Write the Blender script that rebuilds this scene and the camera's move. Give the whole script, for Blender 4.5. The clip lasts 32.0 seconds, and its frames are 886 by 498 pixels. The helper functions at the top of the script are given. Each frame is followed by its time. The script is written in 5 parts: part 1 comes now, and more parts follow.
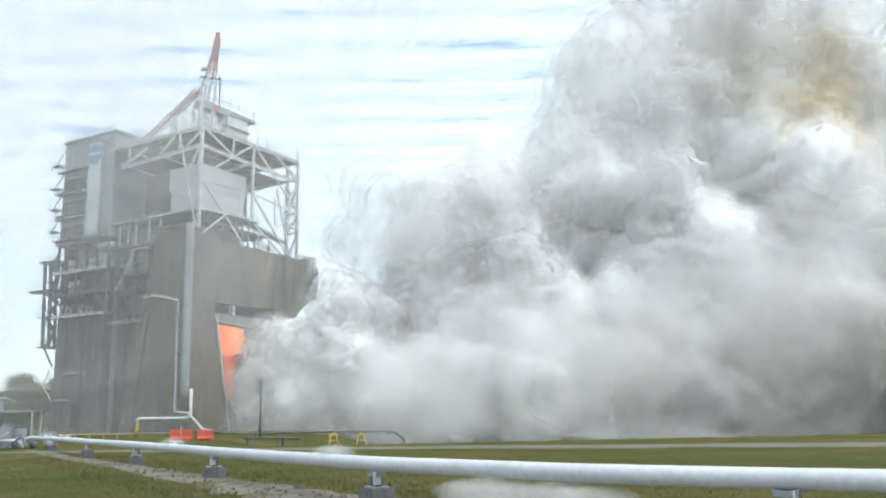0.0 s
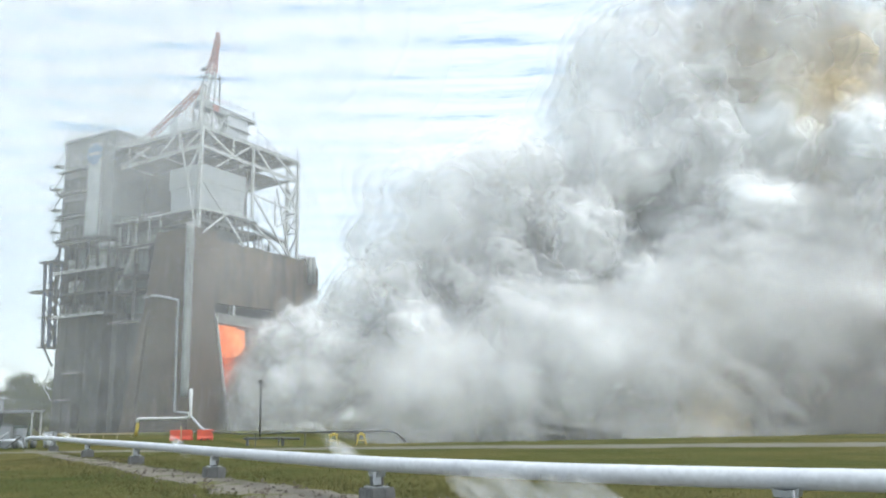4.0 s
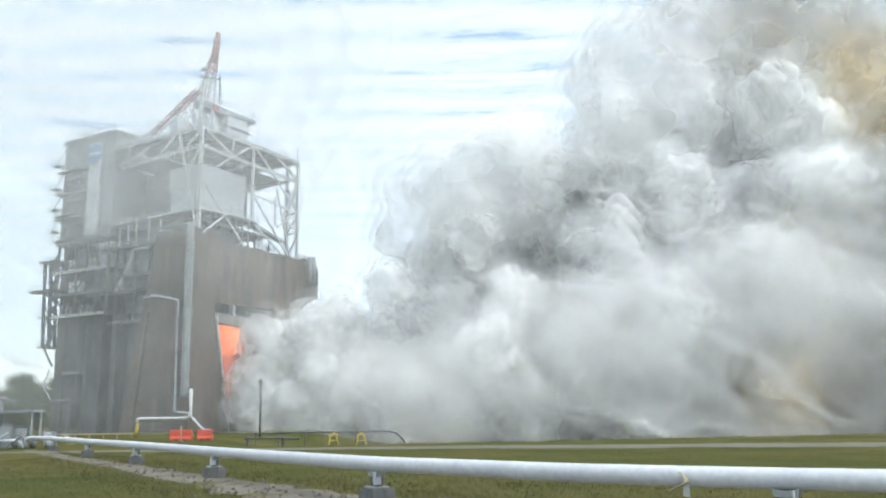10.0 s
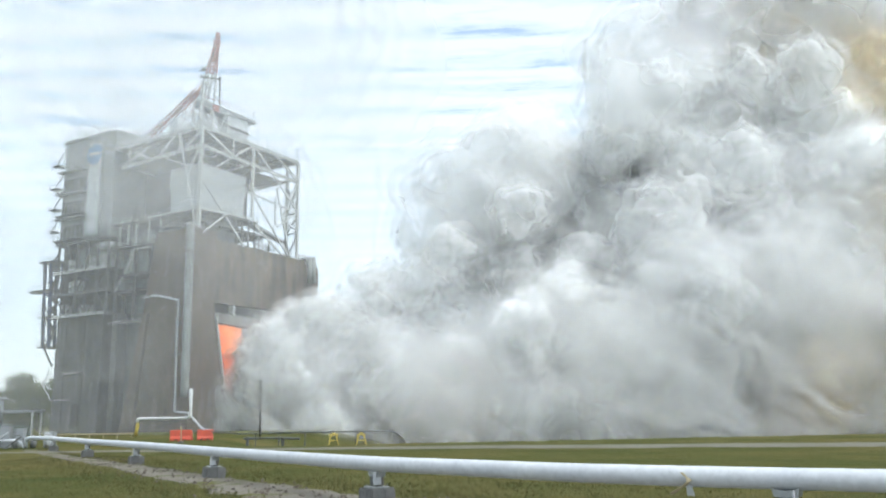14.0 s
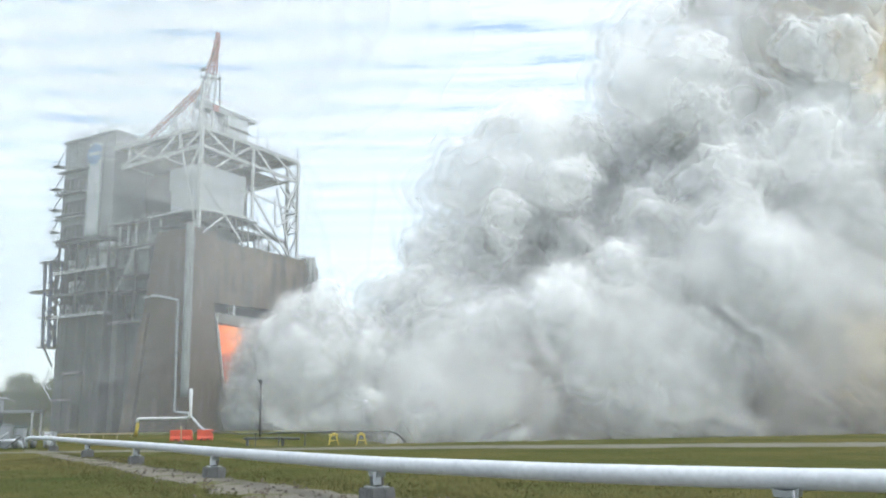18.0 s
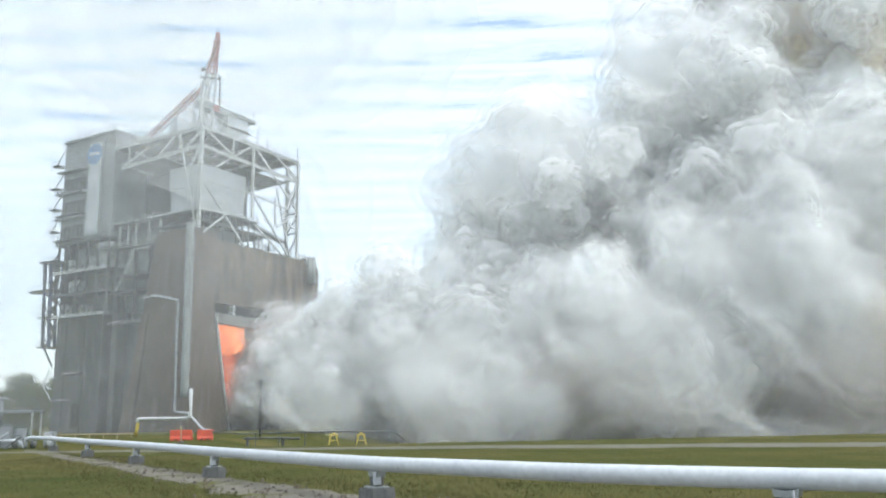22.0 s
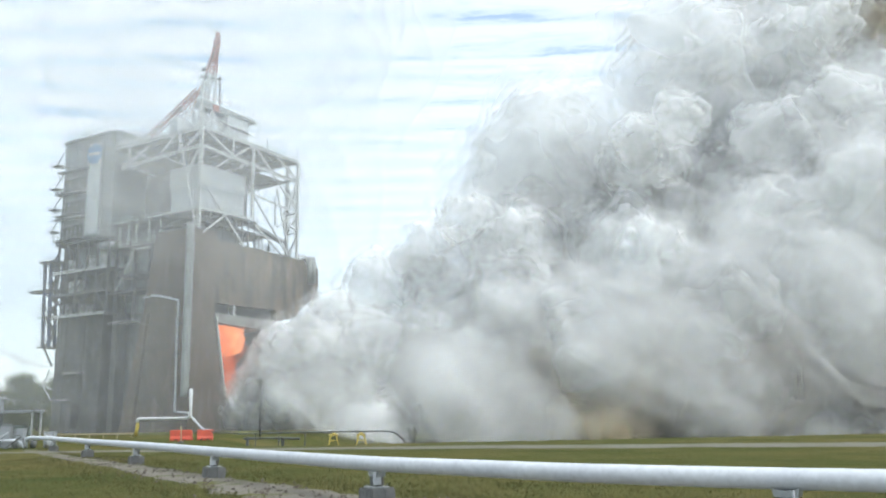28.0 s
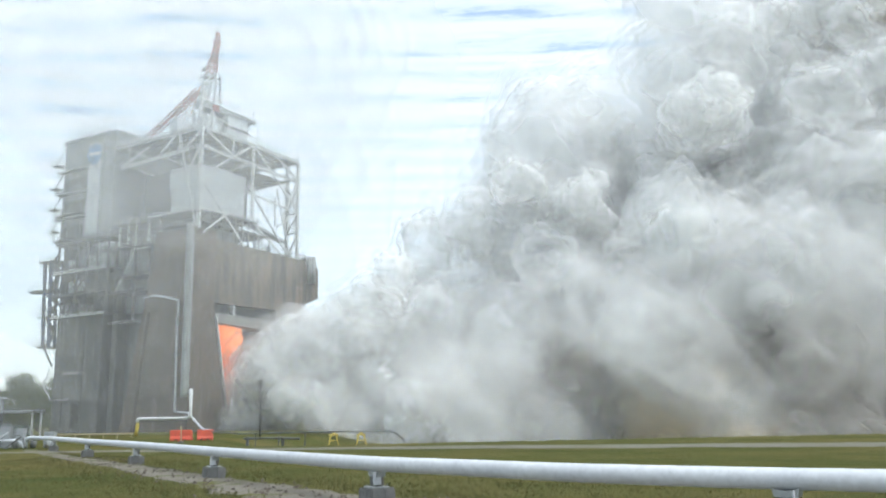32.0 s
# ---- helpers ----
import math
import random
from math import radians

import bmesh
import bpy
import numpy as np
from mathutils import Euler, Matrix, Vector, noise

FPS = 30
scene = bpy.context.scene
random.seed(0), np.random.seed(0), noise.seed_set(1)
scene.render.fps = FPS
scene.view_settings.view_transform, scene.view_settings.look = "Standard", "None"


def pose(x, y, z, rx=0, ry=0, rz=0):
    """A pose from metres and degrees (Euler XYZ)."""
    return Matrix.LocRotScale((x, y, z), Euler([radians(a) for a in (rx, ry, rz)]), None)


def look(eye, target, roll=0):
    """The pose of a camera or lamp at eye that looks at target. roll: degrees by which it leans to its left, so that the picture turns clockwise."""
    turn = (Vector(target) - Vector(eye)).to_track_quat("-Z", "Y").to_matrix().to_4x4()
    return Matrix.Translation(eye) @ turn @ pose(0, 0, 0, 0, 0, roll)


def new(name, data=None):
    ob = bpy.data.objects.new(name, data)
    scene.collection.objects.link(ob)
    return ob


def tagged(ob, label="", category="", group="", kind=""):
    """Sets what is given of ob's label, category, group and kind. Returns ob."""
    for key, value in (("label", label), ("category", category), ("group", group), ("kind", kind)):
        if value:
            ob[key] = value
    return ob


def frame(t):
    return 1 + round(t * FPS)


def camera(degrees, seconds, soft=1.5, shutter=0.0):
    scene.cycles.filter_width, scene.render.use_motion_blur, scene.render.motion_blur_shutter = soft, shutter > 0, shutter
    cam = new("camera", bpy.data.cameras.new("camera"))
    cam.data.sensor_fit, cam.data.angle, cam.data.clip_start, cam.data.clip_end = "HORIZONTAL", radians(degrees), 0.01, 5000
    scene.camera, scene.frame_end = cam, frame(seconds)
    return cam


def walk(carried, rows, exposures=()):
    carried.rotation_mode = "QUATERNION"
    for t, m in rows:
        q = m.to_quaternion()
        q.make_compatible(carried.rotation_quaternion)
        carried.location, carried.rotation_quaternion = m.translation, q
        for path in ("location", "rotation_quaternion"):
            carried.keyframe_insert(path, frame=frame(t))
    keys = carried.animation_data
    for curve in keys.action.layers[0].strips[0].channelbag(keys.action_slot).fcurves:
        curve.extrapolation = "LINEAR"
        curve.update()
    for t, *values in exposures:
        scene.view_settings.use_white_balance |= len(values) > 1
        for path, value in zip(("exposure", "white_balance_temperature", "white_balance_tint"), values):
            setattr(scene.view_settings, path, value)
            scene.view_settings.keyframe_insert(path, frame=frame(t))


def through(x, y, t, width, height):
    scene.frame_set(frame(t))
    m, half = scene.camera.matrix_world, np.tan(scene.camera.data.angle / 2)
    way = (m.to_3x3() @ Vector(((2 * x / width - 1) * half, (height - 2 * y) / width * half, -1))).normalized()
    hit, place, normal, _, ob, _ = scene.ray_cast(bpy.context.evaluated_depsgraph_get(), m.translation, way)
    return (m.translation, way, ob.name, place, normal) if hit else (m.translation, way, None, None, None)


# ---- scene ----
SECONDS = 32.0
cam = camera(55.2, SECONDS, soft=2.2)
EYE = pose(0.0, 0.0, 1.7, 90 + 11.31, 0, 0) @ pose(0, 0, 0, 0, 0, -1.0)
walk(cam, [(0.0, EYE), (SECONDS, EYE)], [(0.0, 0.3, 6180, 5), (SECONDS, 0.3, 6180, 5)])
scene.cycles.transparent_max_bounces = 48
scene.cycles.max_bounces, scene.cycles.diffuse_bounces, scene.cycles.transmission_bounces = 5, 4, 4

# ---- sky and sun ----
SUN_EL, SUN_AZ = 60.0, 125.0          # degrees above the horizon; from +y towards +x
world = bpy.data.worlds.new("sky")
scene.world = world
world.use_nodes = True
wn = world.node_tree.nodes
sky = wn.new("ShaderNodeTexSky")
sky.sky_type, sky.sun_disc = "NISHITA", False
sky.sun_elevation, sky.sun_rotation = radians(SUN_EL), radians(SUN_AZ)
sky.dust_density = 1.5
wn["Background"].inputs["Strength"].default_value = 0.13
world.node_tree.links.new(sky.outputs[0], wn["Background"].inputs["Color"])

sun = new("sun", bpy.data.lights.new("sun", "SUN"))
sun.data.energy, sun.data.angle, sun.data.color = 5.1, radians(40), (1.0, 0.97, 0.92)
ce, ca = math.cos(radians(SUN_EL)), radians(SUN_AZ)
sun.matrix_world = look((0, 0, 300), Vector((0, 0, 300)) - Vector((ce * math.sin(ca), ce * math.cos(ca), math.sin(radians(SUN_EL)))))


# ---- materials ----
def nodes_of(name):
    m = bpy.data.materials.new(name)
    m.use_nodes = True
    return m, m.node_tree.nodes, m.node_tree.links


def coords(n, l, scale=(1, 1, 1), space="Object"):
    tc, mp = n.new("ShaderNodeTexCoord"), n.new("ShaderNodeMapping")
    mp.inputs["Scale"].default_value = scale
    l.new(tc.outputs[space], mp.inputs["Vector"])
    return mp.outputs[0]


def noise_of(n, l, vec, scale, detail=4.0, rough=0.55, distort=0.0):
    t = n.new("ShaderNodeTexNoise")
    t.inputs["Scale"].default_value, t.inputs["Detail"].default_value = scale, detail
    t.inputs["Roughness"].default_value, t.inputs["Distortion"].default_value = rough, distort
    l.new(vec, t.inputs["Vector"])
    return t.outputs["Fac"]


def ramp_of(n, l, fac, stops):
    r = n.new("ShaderNodeValToRGB")
    e = r.color_ramp.elements
    while len(e) < len(stops):
        e.new(0.5)
    for el, (p, c) in zip(e, stops):
        el.position, el.color = p, (*c, 1) if len(c) == 3 else c
    l.new(fac, r.inputs[0])
    return r.outputs[0]


def mix_of(n, l, fac, a, b, kind="MIX"):
    x = n.new("ShaderNodeMix")
    x.data_type, x.blend_type = "RGBA", kind
    for i, v in ((0, fac), (6, a), (7, b)):
        if isinstance(v, (int, float)):
            x.inputs[i].default_value = v
        elif isinstance(v, tuple):
            x.inputs[i].default_value = (*v, 1)
        else:
            l.new(v, x.inputs[i])
    return x.outputs[2]


def surface(name, base, second, stain, rough=0.8, metal=0.0, big=0.15, fine=2.5, streak=1.0, bump=0.25, stain_at=0.6, piece=0.0):
    """Weathered paint, concrete or metal: two tones at two sizes, run-down stains, bump."""
    m, n, l = nodes_of(name)
    p = n["Principled BSDF"]
    v = coords(n, l)
    broad = noise_of(n, l, v, big, 5, 0.6)
    col = mix_of(n, l, ramp_of(n, l, broad, [(0.35, (0, 0, 0)), (0.65, (1, 1, 1))]), base, second)
    run = noise_of(n, l, coords(n, l, (1, 1, 0.12 * streak + 1 - streak)), big * 6, 4, 0.65)
    col = mix_of(n, l, ramp_of(n, l, run, [(stain_at - 0.08, (0, 0, 0)), (stain_at + 0.14, (1, 1, 1))]), col, stain)
    grain = noise_of(n, l, v, fine, 6, 0.7)
    col = mix_of(n, l, 0.5, col, ramp_of(n, l, grain, [(0.3, (0.55,) * 3), (0.7, (1.0,) * 3)]), "MULTIPLY")
    if piece:
        oi = n.new("ShaderNodeObjectInfo")
        col = mix_of(n, l, piece, col, ramp_of(n, l, oi.outputs["Random"], [(0, (0.55,) * 3), (1, (1, 1, 1))]), "MULTIPLY")
    l.new(col, p.inputs["Base Color"])
    p.inputs["Roughness"].default_value, p.inputs["Metallic"].default_value = rough, metal
    b = n.new("ShaderNodeBump")
    b.inputs["Strength"].default_value, b.inputs["Distance"].default_value = bump, 0.05
    l.new(grain, b.inputs["Height"])
    l.new(b.outputs[0], p.inputs["Normal"])
    return m


CONCRETE_BROWN = surface("brown_stained_concrete", (0.155, 0.12, 0.096), (0.105, 0.085, 0.071), (0.2, 0.18, 0.155), 0.9, big=0.12)
# dark grey concrete; soffit and openings use it as painted shade
CONCRETE_DARK = surface("dark_concrete_and_shade", (0.12, 0.12, 0.115), (0.08, 0.083, 0.082), (0.18, 0.18, 0.17), 0.9, big=0.14)
CONCRETE_LIGHT = surface("pale_concrete", (0.3, 0.3, 0.29), (0.22, 0.22, 0.21), (0.15, 0.14, 0.13), 0.9)
DECK = surface("heat_stained_deck_wall", (0.2, 0.16, 0.118), (0.14, 0.113, 0.087), (0.075, 0.066, 0.06), 0.85, big=0.09, stain_at=0.5)
CLADDING = surface("grey_painted_cladding", (0.34, 0.36, 0.37), (0.26, 0.28, 0.29), (0.17, 0.17, 0.165), 0.6)
PANEL_WHITE = surface("weathered_white_panel", (0.62, 0.65, 0.68), (0.52, 0.55, 0.58), (0.36, 0.36, 0.35), 0.55, stain_at=0.66)
STEEL_PALE = surface("pale_painted_steel", (0.62, 0.64, 0.64), (0.5, 0.52, 0.52), (0.3, 0.28, 0.26), 0.55, big=0.4)
STEEL_DARK = surface("dark_painted_steel", (0.13, 0.14, 0.145), (0.095, 0.1, 0.105), (0.16, 0.12, 0.09), 0.6, big=0.4)
STEEL_BLUE = surface("blue_grey_painted_steel", (0.1, 0.12, 0.2), (0.08, 0.1, 0.15), (0.12, 0.1, 0.09), 0.55, big=0.4)
STEEL_RED = surface("faded_red_painted_steel", (0.42, 0.17, 0.15), (0.33, 0.15, 0.14), (0.3, 0.26, 0.24), 0.55, big=0.5)
STEEL_ORANGE = surface("faded_orange_painted_steel", (0.55, 0.26, 0.1), (0.48, 0.22, 0.11), (0.42, 0.36, 0.28), 0.55, big=0.5)
DUCT = surface("light_grey_duct", (0.34, 0.36, 0.36), (0.27, 0.285, 0.285), (0.2, 0.2, 0.19), 0.6, big=0.3)
PIPE_WHITE = surface("white_frosted_pipe_jacket", (0.64, 0.66, 0.69), (0.56, 0.58, 0.62), (0.46, 0.48, 0.52), 0.6, big=0.8, fine=8, streak=0.3, bump=0.12, stain_at=0.7)
PIPE_PALE = surface("pale_pipe_paint", (0.6, 0.61, 0.61), (0.52, 0.53, 0.53), (0.36, 0.35, 0.33), 0.5, big=0.5)
PIPE_TAN = surface("tan_pipe_paint", (0.42, 0.36, 0.22), (0.36, 0.31, 0.2), (0.25, 0.21, 0.15), 0.6, big=0.5)
YELLOW = surface("worn_yellow_paint", (0.56, 0.43, 0.08), (0.48, 0.37, 0.09), (0.25, 0.2, 0.1), 0.55, big=1.2)
BARRIER = surface("red_orange_plastic", (0.62, 0.1, 0.05), (0.52, 0.085, 0.05), (0.34, 0.1, 0.07), 0.45, big=1.5, bump=0.05)
GALV = surface("galvanised_steel", (0.42, 0.44, 0.45), (0.34, 0.36, 0.37), (0.25, 0.24, 0.23), 0.45, 0.4, big=1.5)
BLOCK = surface("weathered_concrete_block", (0.2, 0.2, 0.195), (0.14, 0.14, 0.14), (0.08, 0.08, 0.075), 0.9, big=1.2, fine=9, bump=0.5)
POLE = surface("dark_pole_paint", (0.05, 0.052, 0.052), (0.04, 0.042, 0.045), (0.09, 0.08, 0.07), 0.5, big=1.0)
LOGO_BLUE = surface("faded_blue_emblem", (0.16, 0.27, 0.45), (0.2, 0.31, 0.46), (0.3, 0.38, 0.46), 0.6, big=0.4)
# near-black: the door's tone, and slot shade put into colour
DARK = surface("dark_door_and_slot_shade", (0.05, 0.052, 0.055), (0.035, 0.037, 0.04), (0.08, 0.08, 0.075), 0.9)
GREEN_PAINT = surface("green_grey_equipment_paint", (0.14, 0.19, 0.16), (0.11, 0.15, 0.13), (0.2, 0.2, 0.18), 0.6, big=1.0)
BARK = surface("grey_brown_bark", (0.12, 0.1, 0.08), (0.09, 0.075, 0.06), (0.16, 0.14, 0.12), 0.95, big=0.8, fine=6, bump=0.6)


def ground_material():
    m, n, l = nodes_of("mown_grass_ground")
    p = n["Principled BSDF"]
    v = coords(n, l)
    green = mix_of(n, l, noise_of(n, l, v, 0.9, 6, 0.7), (0.075, 0.082, 0.026), (0.098, 0.096, 0.033))
    broad = ramp_of(n, l, noise_of(n, l, v, 0.06, 5, 0.65), [(0.44, (0, 0, 0)), (0.58, (1, 1, 1))])
    col = mix_of(n, l, broad, green, (0.125, 0.108, 0.042))
    lush = ramp_of(n, l, noise_of(n, l, v, 0.13, 4, 0.6), [(0.5, (0, 0, 0)), (0.66, (1, 1, 1))])
    col = mix_of(n, l, lush, col, (0.062, 0.074, 0.022))
    tuft = noise_of(n, l, v, 7.0, 5, 0.75)
    col = mix_of(n, l, 0.75, col, ramp_of(n, l, tuft, [(0.3, (0.45, 0.5, 0.4)), (0.7, (1.1, 1.1, 1.05))]), "MULTIPLY")
    l.new(col, p.inputs["Base Color"])
    p.inputs["Roughness"].default_value = 0.95
    p.inputs["Specular IOR Level"].default_value = 0.05
    b = n.new("ShaderNodeBump")
    b.inputs["Strength"].default_value, b.inputs["Distance"].default_value = 0.7, 0.12
    l.new(tuft, b.inputs["Height"])
    l.new(b.outputs[0], p.inputs["Normal"])
    return m


GRASS = ground_material()


def dirt_material():
    """Sandy dirt that the grass has half grown over."""
    m, n, l = nodes_of("half_grown_sandy_dirt")
    p = n["Principled BSDF"]
    v = coords(n, l)
    soil = mix_of(n, l, noise_of(n, l, v, 2.5, 5, 0.7), (0.12, 0.11, 0.092), (0.2, 0.184, 0.158))
    grass = mix_of(n, l, noise_of(n, l, v, 3.0, 4, 0.7), (0.06, 0.075, 0.02), (0.11, 0.1, 0.03))
    col = mix_of(n, l, ramp_of(n, l, noise_of(n, l, v, 0.55, 6, 0.72), [(0.52, (0, 0, 0)), (0.64, (1, 1, 1))]), soil, grass)
    l.new(col, p.inputs["Base Color"])
    p.inputs["Roughness"].default_value = 0.95
    p.inputs["Specular IOR Level"].default_value = 0.05
    b = n.new("ShaderNodeBump")
    b.inputs["Strength"].default_value, b.inputs["Distance"].default_value = 0.6, 0.08
    l.new(noise_of(n, l, v, 6.0, 5, 0.7), b.inputs["Height"])
    l.new(b.outputs[0], p.inputs["Normal"])
    return m


DIRT = dirt_material()
ROAD = surface("grey_gravel_road", (0.15, 0.142, 0.112), (0.125, 0.12, 0.085), (0.1, 0.1, 0.07), 0.95, big=0.3, fine=5, streak=0.0, bump=0.4)


def leaf_material(name, tones):
    m, n, l = nodes_of(name)
    p = n["Principled BSDF"]
    g = n.new("ShaderNodeNewGeometry")
    col = ramp_of(n, l, g.outputs["Random Per Island"], list(zip((0, 0.5, 1), tones)))
    l.new(col, p.inputs["Base Color"])
    p.inputs["Roughness"].default_value = 0.8
    t = n.new("ShaderNodeBsdfTranslucent")
    l.new(col, t.inputs["Color"])
    mx = n.new("ShaderNodeMixShader")
    mx.inputs[0].default_value = 0.3
    l.new(p.outputs[0], mx.inputs[1])
    l.new(t.outputs[0], mx.inputs[2])
    l.new(mx.outputs[0], n["Material Output"].inputs["Surface"])
    return m


LEAVES = leaf_material("olive_leaves", ((0.05, 0.07, 0.03), (0.09, 0.11, 0.05), (0.14, 0.15, 0.08)))
BLADES = leaf_material("grass_blades", ((0.06, 0.07, 0.02), (0.1, 0.1, 0.035), (0.17, 0.14, 0.06)))


def steam_material(name, cover, uneven=0.0, through=0.45, tint=(0.97, 0.975, 0.975), size=1.1):
    """Steam droplets: a dense body, or mist that covers only in part, in torn patches."""
    m, n, l = nodes_of(name)
    n.remove(n["Principled BSDF"])
    d = n.new("ShaderNodeBsdfDiffuse")
    oi = n.new("ShaderNodeObjectInfo")
    col = ramp_of(n, l, oi.outputs["Random"], [(p, tuple(a * k for a in tint)) for p, k in ((0.0, 0.97), (1.0, 1.0))])
    l.new(col, d.inputs["Color"])
    out = d.outputs[0]
    v = coords(n, l)
    if cover < 1.0:
        t = n.new("ShaderNodeBsdfTranslucent")
        l.new(col, t.inputs["Color"])
        s, a, x = n.new("ShaderNodeMixShader"), n.new("ShaderNodeBsdfTransparent"), n.new("ShaderNodeMixShader")
        s.inputs[0].default_value, x.inputs[0].default_value = through, cover
        l.new(d.outputs[0], s.inputs[1]), l.new(t.outputs[0], s.inputs[2])
        if uneven:
            wisps = noise_of(n, l, v, size, 1.0, 0.5, 0.15)
            l.new(ramp_of(n, l, wisps, [(0.32, (cover * (1 - uneven),) * 3), (0.68, (min(1.0, cover * (1 + uneven)),) * 3)]), x.inputs[0])
        l.new(a.outputs[0], x.inputs[1]), l.new(s.outputs[0], x.inputs[2])
        out = x.outputs[0]
    l.new(out, n["Material Output"].inputs["Surface"])
    return m


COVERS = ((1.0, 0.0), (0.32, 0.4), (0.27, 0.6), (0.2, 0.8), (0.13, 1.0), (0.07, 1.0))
# the dusty tint is darkened further: it holds the plume's self-shade too
STEAM, TAN_STEAM, DUST_SHADE = ([steam_material(f"{name}_{k}", a, u, 0.45, tint) for k, (a, u) in enumerate(COVERS)]
                          for name, tint in (("white_steam", (0.94, 0.945, 0.945)), ("tan_smoke", (0.93, 0.82, 0.62)), ("dusty_shaded_smoke", (0.62, 0.595, 0.565))))
VAPOUR = steam_material("cold_vapour", 0.065, 0.7, 0.5, size=1.8)
VEIL = steam_material("thin_steam", 0.03, 0.75, 0.6, size=0.045)


def cloud_material():
    """Thin rolls of cloud that let some sun and blue sky through."""
    m, n, l = nodes_of("thin_cloud_rolls")
    n.remove(n["Principled BSDF"])
    wave = n.new("ShaderNodeTexWave")
    wave.bands_direction = "Y"
    for key, value in (("Scale", 0.314), ("Distortion", 3.0), ("Detail", 3.0), ("Detail Scale", 1.2), ("Detail Roughness", 0.55)):
        wave.inputs[key].default_value = value
    l.new(coords(n, l, (1 / 190, 1 / 72, 1)), wave.inputs["Vector"])
    total = None
    for fac, weight in ((wave.outputs["Fac"], 0.24), (noise_of(n, l, coords(n, l, (1 / 88, 1 / 58, 1)), 1.0, 4, 0.55, 0.6), 0.64),
                        (noise_of(n, l, coords(n, l, (1 / 24, 1 / 17, 1)), 1.0, 3, 0.6), 0.3), (noise_of(n, l, coords(n, l, (1 / 620, 1 / 420, 1)), 1.0, 1, 0.5), 0.5)):
        add = n.new("ShaderNodeMath")
        add.operation, add.inputs[1].default_value, add.inputs[2].default_value = "MULTIPLY_ADD", weight, 0.0
        l.new(fac, add.inputs[0])
        if total:
            l.new(total, add.inputs[2])
        total = add.outputs[0]
    # far rolls melt into the haze towards the horizon
    far = n.new("ShaderNodeVectorMath")
    far.operation = "LENGTH"
    l.new(coords(n, l), far.inputs[0])
    fade, soft = n.new("ShaderNodeMapRange"), n.new("ShaderNodeMix")
    for key, value in (("From Min", 900.0), ("From Max", 2300.0), ("To Min", 0.0), ("To Max", 0.85)):
        fade.inputs[key].default_value = value
    l.new(far.outputs["Value"], fade.inputs["Value"])
    l.new(fade.outputs[0], soft.inputs[0]), l.new(total, soft.inputs[2])
    soft.inputs[3].default_value = 0.76
    total = soft.outputs[0]
    thick = ramp_of(n, l, total, [(0.56, (0.34,) * 3), (0.68, (0.45,) * 3), (0.95, (0.5,) * 3)])
    col = ramp_of(n, l, total, [(0.58, (0.64, 0.77, 0.93)), (0.7, (0.87, 0.93, 0.955)), (0.9, (0.99, 0.995, 0.98))])
    e = n.new("ShaderNodeEmission")
    e.inputs["Strength"].default_value = 1.5
    l.new(col, e.inputs["Color"])
    a, x = n.new("ShaderNodeBsdfTransparent"), n.new("ShaderNodeMixShader")
    l.new(thick, x.inputs[0]), l.new(a.outputs[0], x.inputs[1]), l.new(e.outputs[0], x.inputs[2])
    l.new(x.outputs[0], n["Material Output"].inputs["Surface"])
    return m


def flame_material(name, cover, low, high, power):
    """Burning gas, or firelight on steam as glowing shells; outer layers are torn and half clear."""
    m, n, l = nodes_of(name)
    n.remove(n["Principled BSDF"])
    f = noise_of(n, l, coords(n, l, (1, 1, 0.5)), 0.3, 4, 0.6, 0.6)
    e = n.new("ShaderNodeEmission")
    e.inputs["Strength"].default_value = power
    l.new(ramp_of(n, l, f, [(0.3, low), (0.65, high)]), e.inputs["Color"])
    a, x = n.new("ShaderNodeBsdfTransparent"), n.new("ShaderNodeMixShader")
    l.new(ramp_of(n, l, f, [(0.34, (cover * 0.35,) * 3), (0.62, (cover,) * 3)]), x.inputs[0])
    l.new(a.outputs[0], x.inputs[1]), l.new(e.outputs[0], x.inputs[2])
    l.new(x.outputs[0], n["Material Output"].inputs["Surface"])
    return m


CLOUD = cloud_material()
FLAME = flame_material("orange_flame", 0.75, (1.0, 0.2, 0.06), (1.0, 0.36, 0.16), 1.25)
# emits in place of steam that the flame lights red
GLOW = flame_material("red_flame_and_firelit_steam", 0.16, (0.9, 0.13, 0.06), (1.0, 0.24, 0.1), 0.8)


# ---- building blocks ----
def mesh_of(name, verts, faces, material, smooth=False):
    me = bpy.data.meshes.new(name)
    me.from_pydata([tuple(v) for v in verts], [], faces)
    for m in material if isinstance(material, list) else [material]:
        me.materials.append(m)
    if smooth:
        me.polygons.foreach_set("use_smooth", [True] * len(me.polygons))
    me.update()
    return me


def thing(name, m, label, category, group="", kind=""):
    ob = new(name)
    ob.empty_display_size = 0.5
    ob.matrix_world = m
    return tagged(ob, label, category, group, kind)


def part(name, geo, material, parent, label="", smooth=False):
    """One mesh object under a thing or a part; geo is a (verts, faces) pair in the thing's space."""
    ob = new(name, mesh_of(name, geo[0], geo[1], material, smooth))
    ob.parent = parent
    if label:
        tagged(ob, label)
    return ob


def join(*geos):
    vs, fs = [], []
    for v, f in geos:
        k = len(vs)
        vs += list(v)
        fs += [tuple(i + k for i in q) for q in f]
    return vs, fs


BOX_FACES = [(0, 3, 2, 1), (4, 5, 6, 7), (0, 1, 5, 4), (1, 2, 6, 5), (2, 3, 7, 6), (3, 0, 4, 7)]


def hexa(bottom, top):
    return list(bottom) + list(top), BOX_FACES


